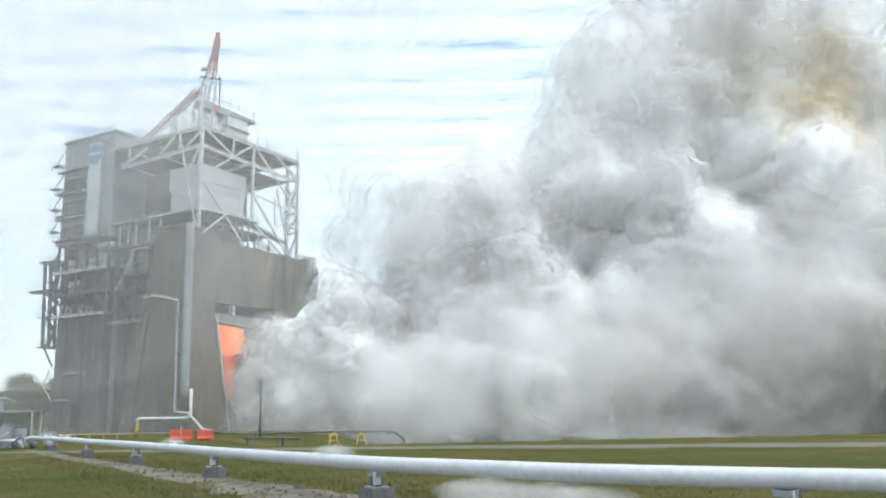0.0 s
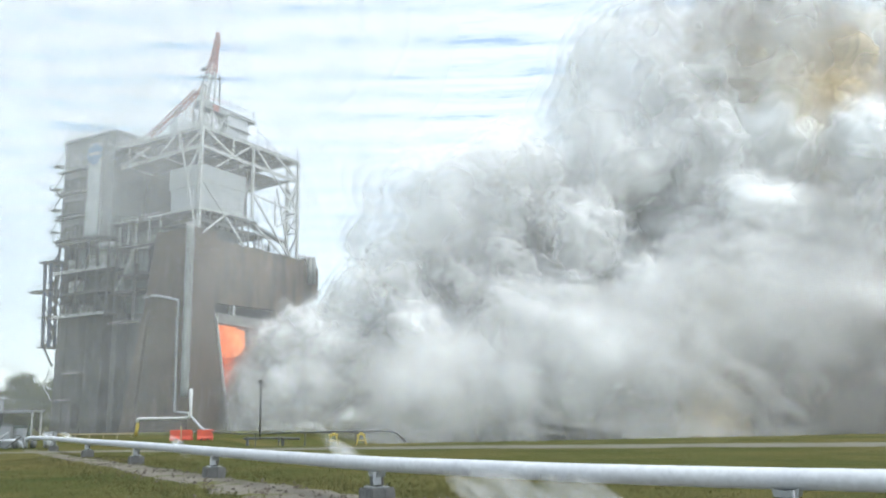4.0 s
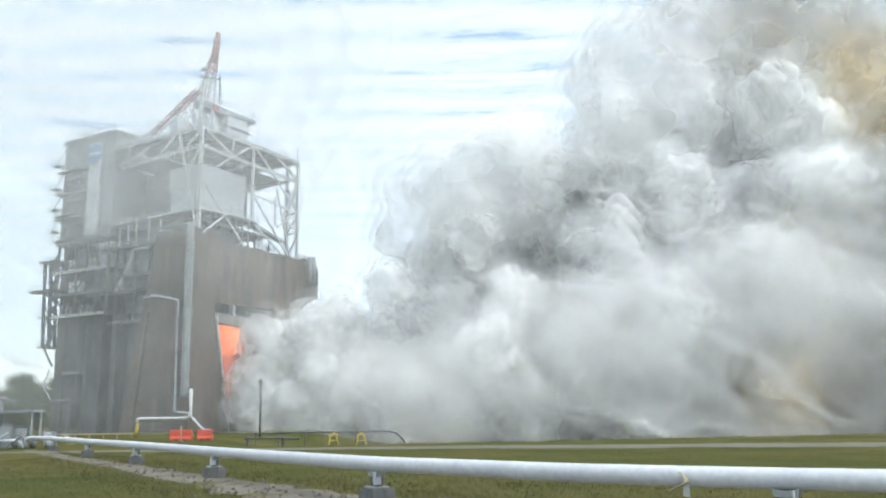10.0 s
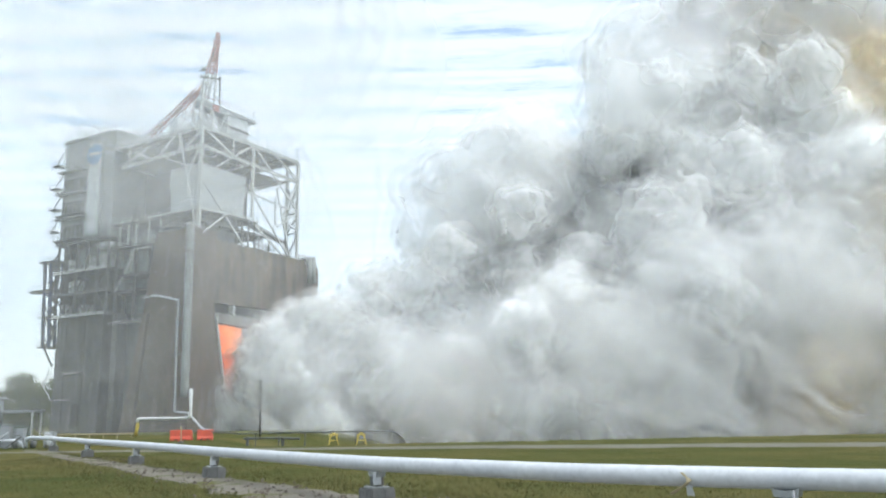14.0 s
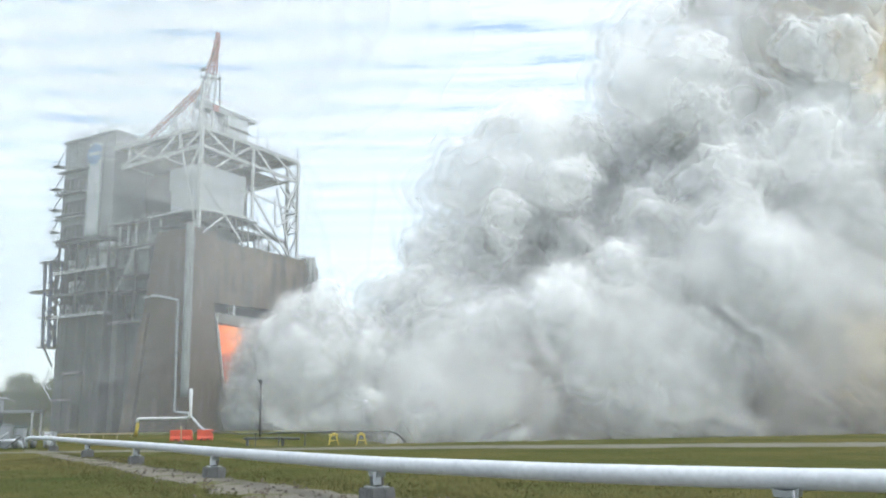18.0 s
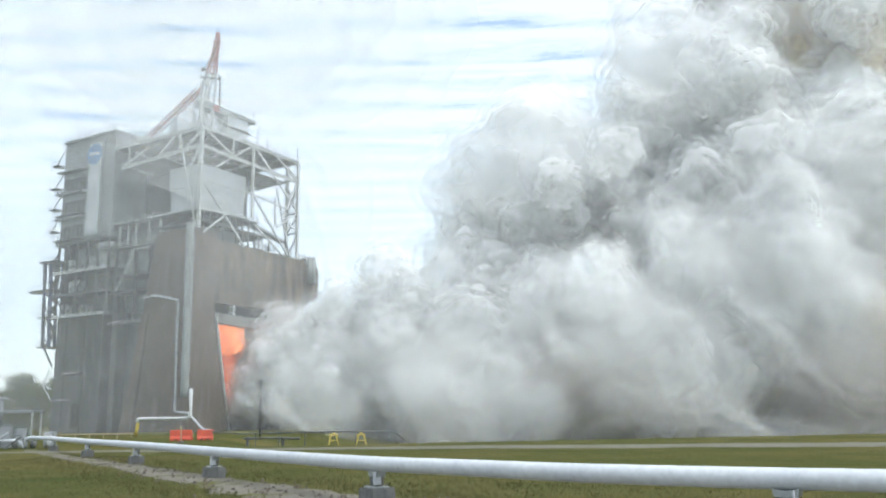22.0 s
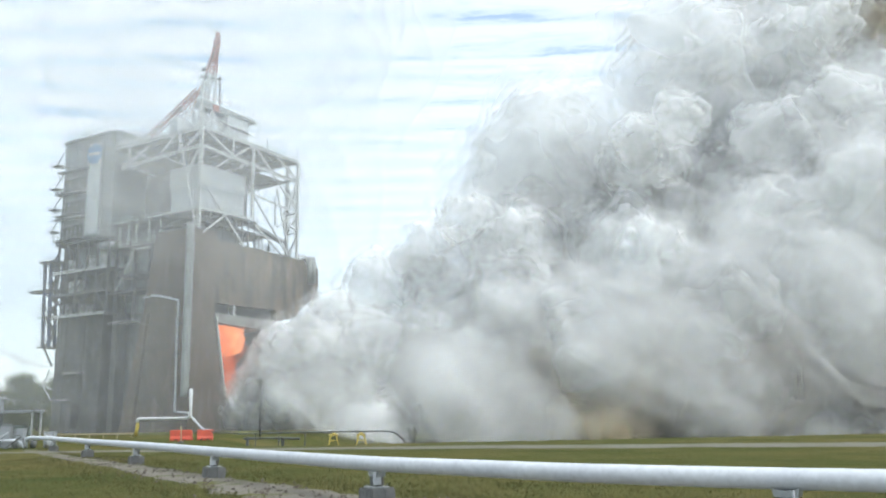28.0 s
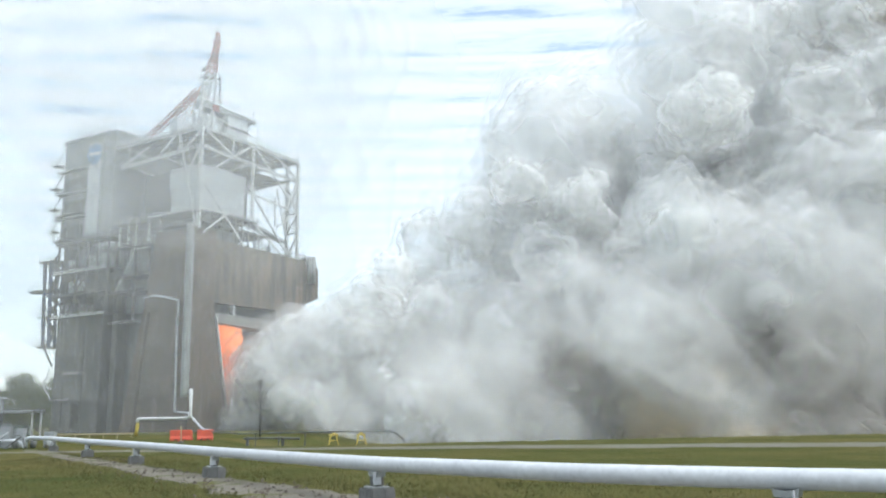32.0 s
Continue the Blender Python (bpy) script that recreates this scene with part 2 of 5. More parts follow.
def box(x0, x1, y0, y1, z0, z1, chamfer=0.0):
    if not chamfer:
        return hexa([(x0, y0, z0), (x1, y0, z0), (x1, y1, z0), (x0, y1, z0)], [(x0, y0, z1), (x1, y0, z1), (x1, y1, z1), (x0, y1, z1)])
    bm = bmesh.new()
    bmesh.ops.create_cube(bm, size=1)
    for v in bm.verts:
        v.co = ((x0 + x1) / 2 + v.co.x * (x1 - x0), (y0 + y1) / 2 + v.co.y * (y1 - y0), (z0 + z1) / 2 + v.co.z * (z1 - z0))
    bmesh.ops.bevel(bm, geom=bm.edges[:], offset=chamfer, segments=2, affect="EDGES")
    bm.verts.index_update()
    g = [v.co.copy() for v in bm.verts], [tuple(v.index for v in f.verts) for f in bm.faces]
    bm.free()
    return g


def prism(outline, axis, a, b):
    """An outline pulled along an axis from a to b: 'x' takes (y, z) pairs, 'y' takes (x, z), 'z' takes (x, y)."""
    put = {"x": lambda p, t: (t, p[0], p[1]), "y": lambda p, t: (p[0], t, p[1]), "z": lambda p, t: (p[0], p[1], t)}[axis]
    n = len(outline)
    vs = [put(p, a) for p in outline] + [put(p, b) for p in outline]
    fs = [tuple(range(n))[::-1], tuple(range(n, 2 * n))] + [(i, (i + 1) % n, (i + 1) % n + n, i + n) for i in range(n)]
    return vs, fs


def side_axes(d):
    up = Vector((0, 0, 1)) if abs(d.z) < 0.95 else Vector((0, 1, 0))
    s = d.cross(up).normalized()
    return s, s.cross(d).normalized()


def beam(a, b, w, h=None):
    a, b = Vector(a), Vector(b)
    h = h or w
    s, u = side_axes((b - a).normalized())
    c = [s * (-w / 2) - u * (h / 2), s * (w / 2) - u * (h / 2), s * (w / 2) + u * (h / 2), s * (-w / 2) + u * (h / 2)]
    return hexa([a + k for k in c], [b + k for k in c])


def ibeam(a, b, w, h=None):
    """A rolled section: two flanges and a web."""
    a, b = Vector(a), Vector(b)
    h = h or w
    s, u = side_axes((b - a).normalized())
    f = h * 0.12
    return join(*[hexa([p + k for k in c for p in (a,)], [b + k for k in c]) for c in (
        [s * (-w / 2) + u * z0, s * (w / 2) + u * z0, s * (w / 2) + u * z1, s * (-w / 2) + u * z1] for z0, z1 in ((-h / 2, -h / 2 + f), (h / 2 - f, h / 2))
    )], beam(a, b, w * 0.18, h - 2 * f))


def tube(points, r, sides=12, caps=True):
    """A round pipe along points; r may be one radius or one for each point."""
    pts = [Vector(p) for p in points]
    rs = r if isinstance(r, (list, tuple)) else [r] * len(pts)
    vs, fs = [], []
    ref = None
    for i, p in enumerate(pts):
        d = (pts[min(i + 1, len(pts) - 1)] - pts[max(i - 1, 0)]).normalized()
        if ref is None:
            ref = side_axes(d)[0]
        s = (ref - d * ref.dot(d)).normalized()
        ref = s
        u = d.cross(s)
        vs += [p + (s * math.cos(2 * math.pi * k / sides) + u * math.sin(2 * math.pi * k / sides)) * rs[i] for k in range(sides)]
    for i in range(len(pts) - 1):
        for k in range(sides):
            fs.append((i * sides + k, i * sides + (k + 1) % sides, (i + 1) * sides + (k + 1) % sides, (i + 1) * sides + k))
    if caps:
        fs += [tuple(range(sides))[::-1], tuple(range(len(vs) - sides, len(vs)))]
    return vs, fs


def bent(points, radius=0.4, steps=4):
    """Points of a pipe run with rounded bends."""
    pts = [Vector(p) for p in points]
    out = [pts[0]]
    for a, b, c in zip(pts, pts[1:], pts[2:]):
        k = min(radius, (a - b).length * 0.45, (c - b).length * 0.45)
        p, q = b + (a - b).normalized() * k, b + (c - b).normalized() * k
        for i in range(steps + 1):
            t = i / steps
            out.append(p * (1 - t) ** 2 + b * 2 * t * (1 - t) + q * t * t)
    return out + [pts[-1]]


def curve_through(points, per=8):
    """Points of a smooth curve through the given ones."""
    p = [Vector(q) for q in points]
    p = [p[0] * 2 - p[1]] + p + [p[-1] * 2 - p[-2]]
    out = []
    for a, b, c, d in zip(p, p[1:], p[2:], p[3:]):
        for i in range(per):
            t = i / per
            out.append(0.5 * (2 * b + (c - a) * t + (2 * a - 5 * b + 4 * c - d) * t * t + (3 * b - a - 3 * c + d) * t ** 3))
    return out + [p[-2]]


def railing(name, a, b, parent, material, height=1.1, gap=2.0):
    """A handrail with posts, as one part."""
    a, b = Vector(a), Vector(b)
    n = max(1, round((b - a).length / gap))
    up = Vector((0, 0, height))
    geo = [beam(a + up, b + up, 0.07), beam(a + up * 0.55, b + up * 0.55, 0.05)]
    geo += [beam(a.lerp(b, i / n), a.lerp(b, i / n) + up, 0.07) for i in range(n + 1)]
    return part(name, join(*geo), material, parent)


# ---- ground ----
def step(a, b, x):
    t = min(1.0, max(0.0, (x - a) / (b - a)))
    return t * t * (3 - 2 * t)


def land(x, y):
    """Height of the ground: the field is level, and falls away towards the flame trench."""
    return -3.2 * step(62 + 0.1 * max(-60, min(60, x)), 90, y) * step(-26, -6, x) + 0.03 * noise.noise((x * 0.25, y * 0.25, 0))


def build_ground():
    xs = sorted({round(s * v, 2) for s in (-1, 1) for v in [0.8 * i for i in range(60)] + [48 + 4 * i for i in range(30)] + [170, 190, 220, 270, 350, 500, 800, 1300, 2200, 3600, 4700]})
    ys = [-4700, -2000, -800, -300, -100, -40, -15, -5] + [0.8 * i for i in range(120)] + [96 + 4 * i for i in range(40)] + [260, 290, 340, 420, 600, 900, 1500, 2500, 3600, 4700]
    vs = [(x, y, land(x, y)) for y in ys for x in xs]
    w = len(xs)
    fs = [(j * w + i, j * w + i + 1, (j + 1) * w + i + 1, (j + 1) * w + i) for j in range(len(ys) - 1) for i in range(w - 1)]
    return tagged(new("ground", mesh_of("ground", vs, fs, GRASS, True)), "mown grass field turning dry and yellow in patches", "ground", kind="structure")


def strip(name, line, widths, lift, material, label, seed, across=6, ragged=0.35):
    """A strip laid on the ground along a line, with uneven edges."""
    pts = curve_through([(x, y, 0) for x, y in line], 10)
    vs, fs = [], []
    for i, p in enumerate(pts):
        d = (pts[min(i + 1, len(pts) - 1)] - pts[max(i - 1, 0)]).normalized()
        s = Vector((d.y, -d.x, 0))
        t = i / (len(pts) - 1) * (len(widths) - 1)
        k = min(int(t), len(widths) - 2)
        wd = widths[k] + (widths[k + 1] - widths[k]) * (t - k)
        for j in range(across + 1):
            e = (j / across - 0.5) * wd
            if j in (0, across):
                e *= 1 + ragged * noise.noise((p.x * 0.7, p.y * 0.7, seed + j))
            q = p + s * e
            edge = 0.006 if j in (0, across) else lift
            vs.append((q.x, q.y, land(q.x, q.y) + edge))
    n = across + 1
    fs = [(i * n + j, i * n + j + 1, (i + 1) * n + j + 1, (i + 1) * n + j) for i in range(len(pts) - 1) for j in range(across)]
    return tagged(new(name, mesh_of(name, vs, fs, material, True)), label, "road" if "road" in name else "ground", kind="structure")


build_ground()
strip("road", [(-95, 62), (-40, 57), (-5, 53), (22, 45), (60, 32), (110, 12)], [2.5, 2.5, 5.5, 7.5, 7], 0.05, ROAD, "pale grey gravel road across the grass field", 3)
strip("dirt_track", [(-30, 62), (-19.6, 45.5), (-13.6, 36.4), (-7.6, 26.6), (-3.6, 20.6), (-1.0, 17.2), (2.5, 13.0), (7, 9)], [0.8, 1.2, 1.5, 2.0, 2.6, 2.8, 2.6], 0.03, DIRT, "bare sandy dirt strip under the white pipeline", 9, ragged=0.6)


TRACK = curve_through([(x, y, 0) for x, y in ((-19.6, 45.5), (-13.6, 36.4), (-7.6, 26.6), (-3.6, 20.6), (-1.0, 17.2), (2.5, 13.0))], 12)


def grass_tufts():
    """Blades standing over the mown field near the pipeline, taller along the edge of the dirt."""
    rnd = random.Random(21)
    vs, fs = [], []
    for i in range(7000):
        q = rnd.choice(TRACK)
        side = rnd.choice((-1, 1)) * (rnd.uniform(1.5, 2.3) if i % 4 == 0 else rnd.uniform(1.7, 9.0))
        x, y = q.x + side * 0.8 + rnd.uniform(-0.8, 0.8), q.y + side * 0.6 + rnd.uniform(-0.8, 0.8)
        for _ in range(4):
            a, h = rnd.uniform(0, 6.28), rnd.uniform(0.04, 0.13 if abs(side) > 2 else 0.2)
            w, b = rnd.uniform(0.006, 0.014), Vector((x + rnd.gauss(0, 0.06), y + rnd.gauss(0, 0.06), 0))
            b.z = land(b.x, b.y) - 0.01
            u, k = Vector((math.cos(a), math.sin(a), 0)), len(vs)
            vs += [b - u * w, b + u * w, b + u * rnd.gauss(0, 0.05) + Vector((rnd.gauss(0, 0.03), rnd.gauss(0, 0.03), h))]
            fs.append((k, k + 1, k + 2))
    return tagged(new("grass", mesh_of("grass", vs, fs, BLADES)), "short olive and straw-coloured grass blades", "grass", kind="stuff")


def clods():
    """Lumps of soil and dead weed scattered over the dirt strip."""
    rnd = random.Random(22)
    geo = []
    for _ in range(420):
        q, s = rnd.choice(TRACK), rnd.uniform(0.015, 0.06)
        x, y = q.x + rnd.gauss(0, 0.8), q.y + rnd.gauss(0, 0.6)
        r = [rnd.uniform(0.6, 1.3) * s for _ in range(5)]
        z = land(x, y) + 0.025
        geo.append(hexa([(x - r[0], y - r[1], z), (x + r[2], y - r[3], z), (x + r[0], y + r[1], z), (x - r[4], y + r[2], z)],
                        [(x - r[0] * 0.5, y - r[1] * 0.4, z + r[2]), (x + r[2] * 0.5, y - r[3] * 0.4, z + r[0]), (x + r[0] * 0.4, y + r[1] * 0.5, z + r[4]), (x - r[4] * 0.4, y + r[2] * 0.5, z + r[3])]))
    return tagged(new("soil_clods", mesh_of("soil_clods", *join(*geo), BARK)), "dark clods of soil and dead weed on the dirt", "soil", kind="stuff")


grass_tufts()
clods()
old_pipe = thing("plastic_pipe", pose(0, 0, 0), "white plastic pipe lying half buried in the dirt", "pipe")
part("pipe", tube([(-0.5, 18.05, 0.05), (0.1, 17.95, 0.06), (0.75, 17.75, 0.04)], 0.035, 10), PIPE_WHITE, old_pipe, "", True)
part("pipe_end", tube([(0.72, 17.77, 0.04), (0.82, 17.72, 0.04)], 0.05, 10), PIPE_WHITE, old_pipe, "", True)


# ---- clouds ----
def build_clouds():
    rad, high, reach = 21460.0, 420.0, 4300.0
    vs, fs = [(0, 0, high)], []
    rings, sides = 26, 72
    for i in range(1, rings + 1):
        r = reach * (i / rings) ** 1.5
        z = high - (rad - math.sqrt(rad * rad - r * r))
        vs += [(r * math.cos(2 * math.pi * k / sides), r * math.sin(2 * math.pi * k / sides), z) for k in range(sides)]
    fs += [(0, 1 + k, 1 + (k + 1) % sides) for k in range(sides)]
    for i in range(rings - 1):
        a, b = 1 + i * sides, 1 + (i + 1) * sides
        fs += [(a + k, b + k, b + (k + 1) % sides, a + (k + 1) % sides) for k in range(sides)]
    return tagged(new("cloud_layer", mesh_of("cloud_layer", vs, fs, CLOUD, True)), "thin white rolls of cloud with pale blue gaps", "clouds", kind="structure")


clouds = build_clouds()


# ---- rocket test stand: x runs along its flame side, y along its access side, z up ----
STAND = pose(-49.58, 168.0, 0, 0, 0, 60)
stand = thing("test_stand", STAND, "tall rocket test stand of stained concrete and grey steel", "test stand")


def tapered(x0, x1, y0, y1, z0, X0, X1, Y0, Y1, z1):
    return hexa([(x0, y0, z0), (x1, y0, z0), (x1, y1, z0), (x0, y1, z0)], [(X0, Y0, z1), (X1, Y0, z1), (X1, Y1, z1), (X0, Y1, z1)])


# concrete: the battered leg, the deck wall over the flame, the tower's base
leg = part("pier", tapered(-1, 10.3, 0, 17.4, -0.5, -1, 5.0, 0, 13.9, 25.3), CONCRETE_BROWN, stand, "battered brown-stained concrete pier")
part("pier_top", tapered(-1, 5.0, 0, 13.9, 25.3, -1, 5.0, 0, 11.2, 40.6), CONCRETE_BROWN, stand)
part("buttress", prism([(13.1, 24.0), (11.8, 24.0), (15.2, -0.5), (18.6, -0.5)], "x", -1.9, -0.9), CONCRETE_BROWN, stand, "battered concrete edge of the pier")
part("corner_strip", tapered(-1.35, -0.6, -0.35, 0.4, -0.5, -1.35, -0.6, -0.35, 0.4, 40.7), CONCRETE_BROWN, stand)
part("deck_wall", prism([(4.8, 39.2), (37.3, 39.0), (39.0, 37.6), (39.0, 30.4), (34.6, 28.6), (30.5, 24.9), (24.2, 23.6), (24.2, 26.2), (4.8, 25.8)], "y", 0.25, 20), DECK, stand, "deck wall streaked brown and black by heat")
# solid dark box: the slot's shade is put into its colour
part("deck_slot_shade", box(5.0, 24.2, 1.6, 19, 23.4, 25.9), DARK, stand, "dark backing in the slot under the deck, coloured for its shade")
part("deck_beam", prism([(5.0, 23.9), (24.0, 23.7), (27.0, 22.2), (22, 21.4), (5.6, 21.9)], "y", 0.4, 18), CONCRETE_LIGHT, stand, "pale concrete beam over the flame opening")
part("slot_bracket", box(10.9, 11.4, 0.3, 1.7, 23.8, 26.0), STEEL_PALE, stand)
part("trench_wall", tapered(7, 38, 15, 19, -3.6, 7, 38, 16, 19, 23.2), CONCRETE_DARK, stand)
part("leg_rail", beam((5.4, -0.2, 23.4), (10.2, -0.2, 0.0), 0.35), STEEL_PALE, stand, "pale steel rail down the pier edge")
part("base_block", box(1, 26, 28.8, 44.4, -0.5, 25.3), CONCRETE_DARK, stand, "dark grey concrete base of the access tower")
part("base_recess", box(3.4, 26, 13.0, 28.8, -0.5, 25.0), CONCRETE_DARK, stand)
part("base_column", box(0.8, 3.4, 24.0, 25.6, -0.5, 25.0), CONCRETE_DARK, stand)
part("base_column", box(0.4, 1.2, 28.3, 29.3, -0.5, 25.0), CONCRETE_DARK, stand)
part("base_door", box(0.9, 1.1, 35.2, 37.4, 1.0, 6.2), DARK, stand)
part("base_ledge", box(0.2, 1.2, 34.5, 40.5, 12.6, 13.1), CONCRETE_LIGHT, stand)
part("base_ledge", box(0.2, 1.2, 39.0, 44.0, 6.9, 7.3), CONCRETE_LIGHT, stand)
for y in (34.6, 40.9):
    part("pilaster", box(0.88, 1.05, y, y + 0.5, 0.0, 25.2), CONCRETE_DARK, stand)
for z, y0 in ((4.6, 29.4), (10.2, 31.0), (16.0, 29.4), (20.8, 30.2)):
    part("form_line", box(0.94, 1.05, y0, 44.2, z, z + 0.2), CONCRETE_DARK, stand)
# open floors between base and tower
for z in (25.4, 30.3, 35.4, 42.0):
    part("floor_slab", box(-0.4, 24, 27.0, 44.9, z - 0.25, z + 0.15), CONCRETE_DARK, stand)
    part("floor_edge", ibeam((-0.5, 27.0, z), (-0.5, 45.0, z), 0.3, 0.6), STEEL_PALE if z in (35.4, 25.4) else STEEL_DARK, stand)
    railing("railing", (-0.5, 27.2, z + 0.2), (-0.5, 44.8, z + 0.2), stand, STEEL_DARK)
for y in (27.4, 30.9, 34.4, 37.9, 41.4, 44.4):
    part("floor_column", ibeam((0.2, y, 25.3), (0.2, y, 42.0), 0.45), STEEL_DARK, stand)
for z0, z1 in ((25.6, 30.0), (30.5, 35.1), (35.6, 41.7)):
    part("floor_back_wall", box(4.0, 5.0, 27.0, 44.4, z0, z1), CLADDING if z0 > 35 else CONCRETE_DARK, stand)
part("end_wall", box(1.6, 22, 44.35, 44.6, 25.4, 42.0), CONCRETE_DARK, stand)
for y, z, w, h in ((29.0, 35.7, 3.0, 3.2), (33.0, 35.7, 2.2, 2.6), (36.3, 35.7, 3.4, 3.6), (41.0, 35.7, 2.4, 2.8), (30.0, 30.6, 2.6, 2.4), (38.2, 30.6, 3.6, 3.0), (42.0, 25.7, 2.0, 2.6), (35.0, 25.7, 2.6, 2.2)):
    part("floor_cabinet", box(1.2, 3.4, y, y + w, z, z + h, 0.06), random.choice([CLADDING, STEEL_PALE, CONCRETE_DARK]), stand)
for a, b in ((27.4, 30.9), (34.4, 37.9), (41.4, 44.4)):
    part("floor_brace", beam((0.2, a, 25.5), (0.2, b, 30.2), 0.25), STEEL_DARK, stand)
    part("floor_brace", beam((0.2, b, 30.5), (0.2, a, 35.2), 0.25), STEEL_DARK, stand)

# clad access tower
tower = part("tower_body", box(0, 22, 27.1, 44.3, 42.2, 66.2), CLADDING, stand, "grey clad access tower")
part("tower_panel", box(-0.35, 0.0, 30.9, 35.3, 43.2, 64.6), PANEL_WHITE, stand, "pale weathered sheet-metal panel")
part("panel_edge", box(-0.5, 0.0, 30.5, 30.9, 43.0, 64.8), CLADDING, stand)
disc = [(33.5 + 2.5 * math.cos(a), 62.0 + 2.45 * math.sin(a)) for a in [2 * math.pi * k / 40 for k in range(40)]]
part("emblem", prism(disc, "x", -0.47, -0.35), LOGO_BLUE, stand, "faded blue round emblem")
part("emblem_bar", beam((-0.5, 31.7, 61.9), (-0.5, 35.2, 62.2), 0.06, 0.7), PANEL_WHITE, stand, "pale worn bar across the emblem")
for z in (47.8, 53.6, 59.0):
    part("awning", prism([(0, z + 0.5), (-1.7, z + 0.1), (-1.7, z - 0.15), (0, z - 0.15)], "y", 35.4, 44.9), CLADDING, stand, "grey sheet-metal awning")
    part("landing", box(-1.6, 0.0, 35.4, 44.9, z - 5.2, z - 4.95), STEEL_DARK, stand)
    railing("railing", (-1.6, 35.4, z - 4.95), (-1.6, 44.8, z - 4.95), stand, STEEL_DARK)
    # flat dark panel: shade inside an opening, put into the colour
    part("opening_shade_panel", box(-0.04, 0.3, 36.4, 43.8, z - 4.6, z - 1.6), CONCRETE_DARK, stand)
for i in range(7):
    y = 27.5 + i * 0.5
    part("cladding_rib", box(-0.1, 0.0, y, y + 0.12, 43.0, 66.0), CLADDING, stand)
for i in range(6):
    y = 35.8 + i * 1.5
    part("cladding_rib", box(-0.12, 0.0, y, y + 0.14, 43.0, 66.0), CLADDING, stand)
part("tower_roof", box(-0.5, 22.4, 26.7, 44.8, 66.2, 66.7), CLADDING, stand)
railing("railing", (-0.3, 27.0, 66.7), (-0.3, 44.6, 66.7), stand, STEEL_DARK)
for i in range(7):
    y, h = 28.5 + i * 2.5, (1.8, 3.2, 1.5, 2.6, 2.0, 3.6, 3.0)[i]
    mast = part("roof_light", tube([(0.2, y, 66.7), (0.2, y, 66.7 + h)], 0.04, 6), STEEL_DARK, stand)
    part("lamp_head", box(0.05, 0.4, y - 0.2, y + 0.2, 66.6 + h, 66.9 + h, 0.03), STEEL_DARK, mast)
for x in (2.5, 4.5, 6.5, 8.0):
    mast = part("roof_light", tube([(x, 27.0, 66.7), (x, 27.0, 68.4)], 0.06, 6), STEEL_DARK, stand)
    part("lamp_head", box(x - 0.2, x + 0.2, 26.85, 27.2, 68.3, 68.6, 0.03), STEEL_DARK, mast)
part("vent_box", box(4, 9, 30, 34, 66.7, 68.2, 0.05), CLADDING, stand)

# brackets on the far edge and the stair shaft below
for z in (61.2, 55.6, 50.6, 45.4):
    arm = part("bracket", ibeam((0.2, 44.2, z - 0.3), (0.2, 48.2, z), 0.4), STEEL_PALE, stand, "triangular steel side bracket")
    part("tie", beam((0.2, 44.4, z + 4.2), (0.2, 48.0, z + 0.2), 0.22), STEEL_PALE, arm)
    part("bracket_floor", box(-0.8, 1.6, 45.6, 48.3, z + 0.1, z + 0.22), STEEL_DARK, arm)
    part("bracket_rail", join(beam((-0.7, 48.2, z), (-0.7, 48.2, z + 1.2), 0.08), beam((-0.7, 46, z + 1.2), (-0.7, 48.2, z + 1.2), 0.08)), STEEL_DARK, arm)
for x, y in ((0.0, 49.0), (3.0, 49.0), (0.0, 46.8), (3.0, 46.8)):
    part("shaft_column", ibeam((x, y - 1.2, 18.8), (x, y, 38.6), 0.55), STEEL_BLUE, stand, "blue-grey painted stair shaft column")
for z, out in ((38.6, 50.6), (32.0, 53.6), (25.8, 49.8), (19.0, 49.0)):
    part("shaft_landing", box(-0.6, 3.6, 44.4, out, z - 0.2, z + 0.15), STEEL_DARK, stand)
    railing("railing", (-0.5, 44.4, z + 0.15), (-0.5, out, z + 0.15), stand, STEEL_DARK)
for i in range(6):
    z = 19.2 + i * 3.2
    a, b = (45.2, 48.0) if i % 2 else (48.0, 45.2)
    part("stair_flight", beam((0.9, a, z), (0.9, b, z + 3.0), 0.9, 0.25), STEEL_DARK, stand)
    part("shaft_brace", beam((0, 45.4, z), (0, 48.6, z + 3), 0.18), STEEL_BLUE, stand)
part("shaft_strut", beam((0.4, 44.4, 14.6), (0.4, 47.8, 18.9), 0.3), STEEL_DARK, stand)
part("shaft_strut", beam((0.4, 44.3, 40.8), (0.4, 46.8, 38.6), 0.3), STEEL_DARK, stand)
part("low_bracket", join(beam((0.4, 44.3, 9.6), (0.4, 47.2, 10.4), 0.3), beam((0.4, 44.3, 7.4), (0.4, 47.0, 10.3), 0.22), beam((0.4, 47.0, 10.4), (0.4, 45.2, 14.0), 0.2)), STEEL_PALE, stand)

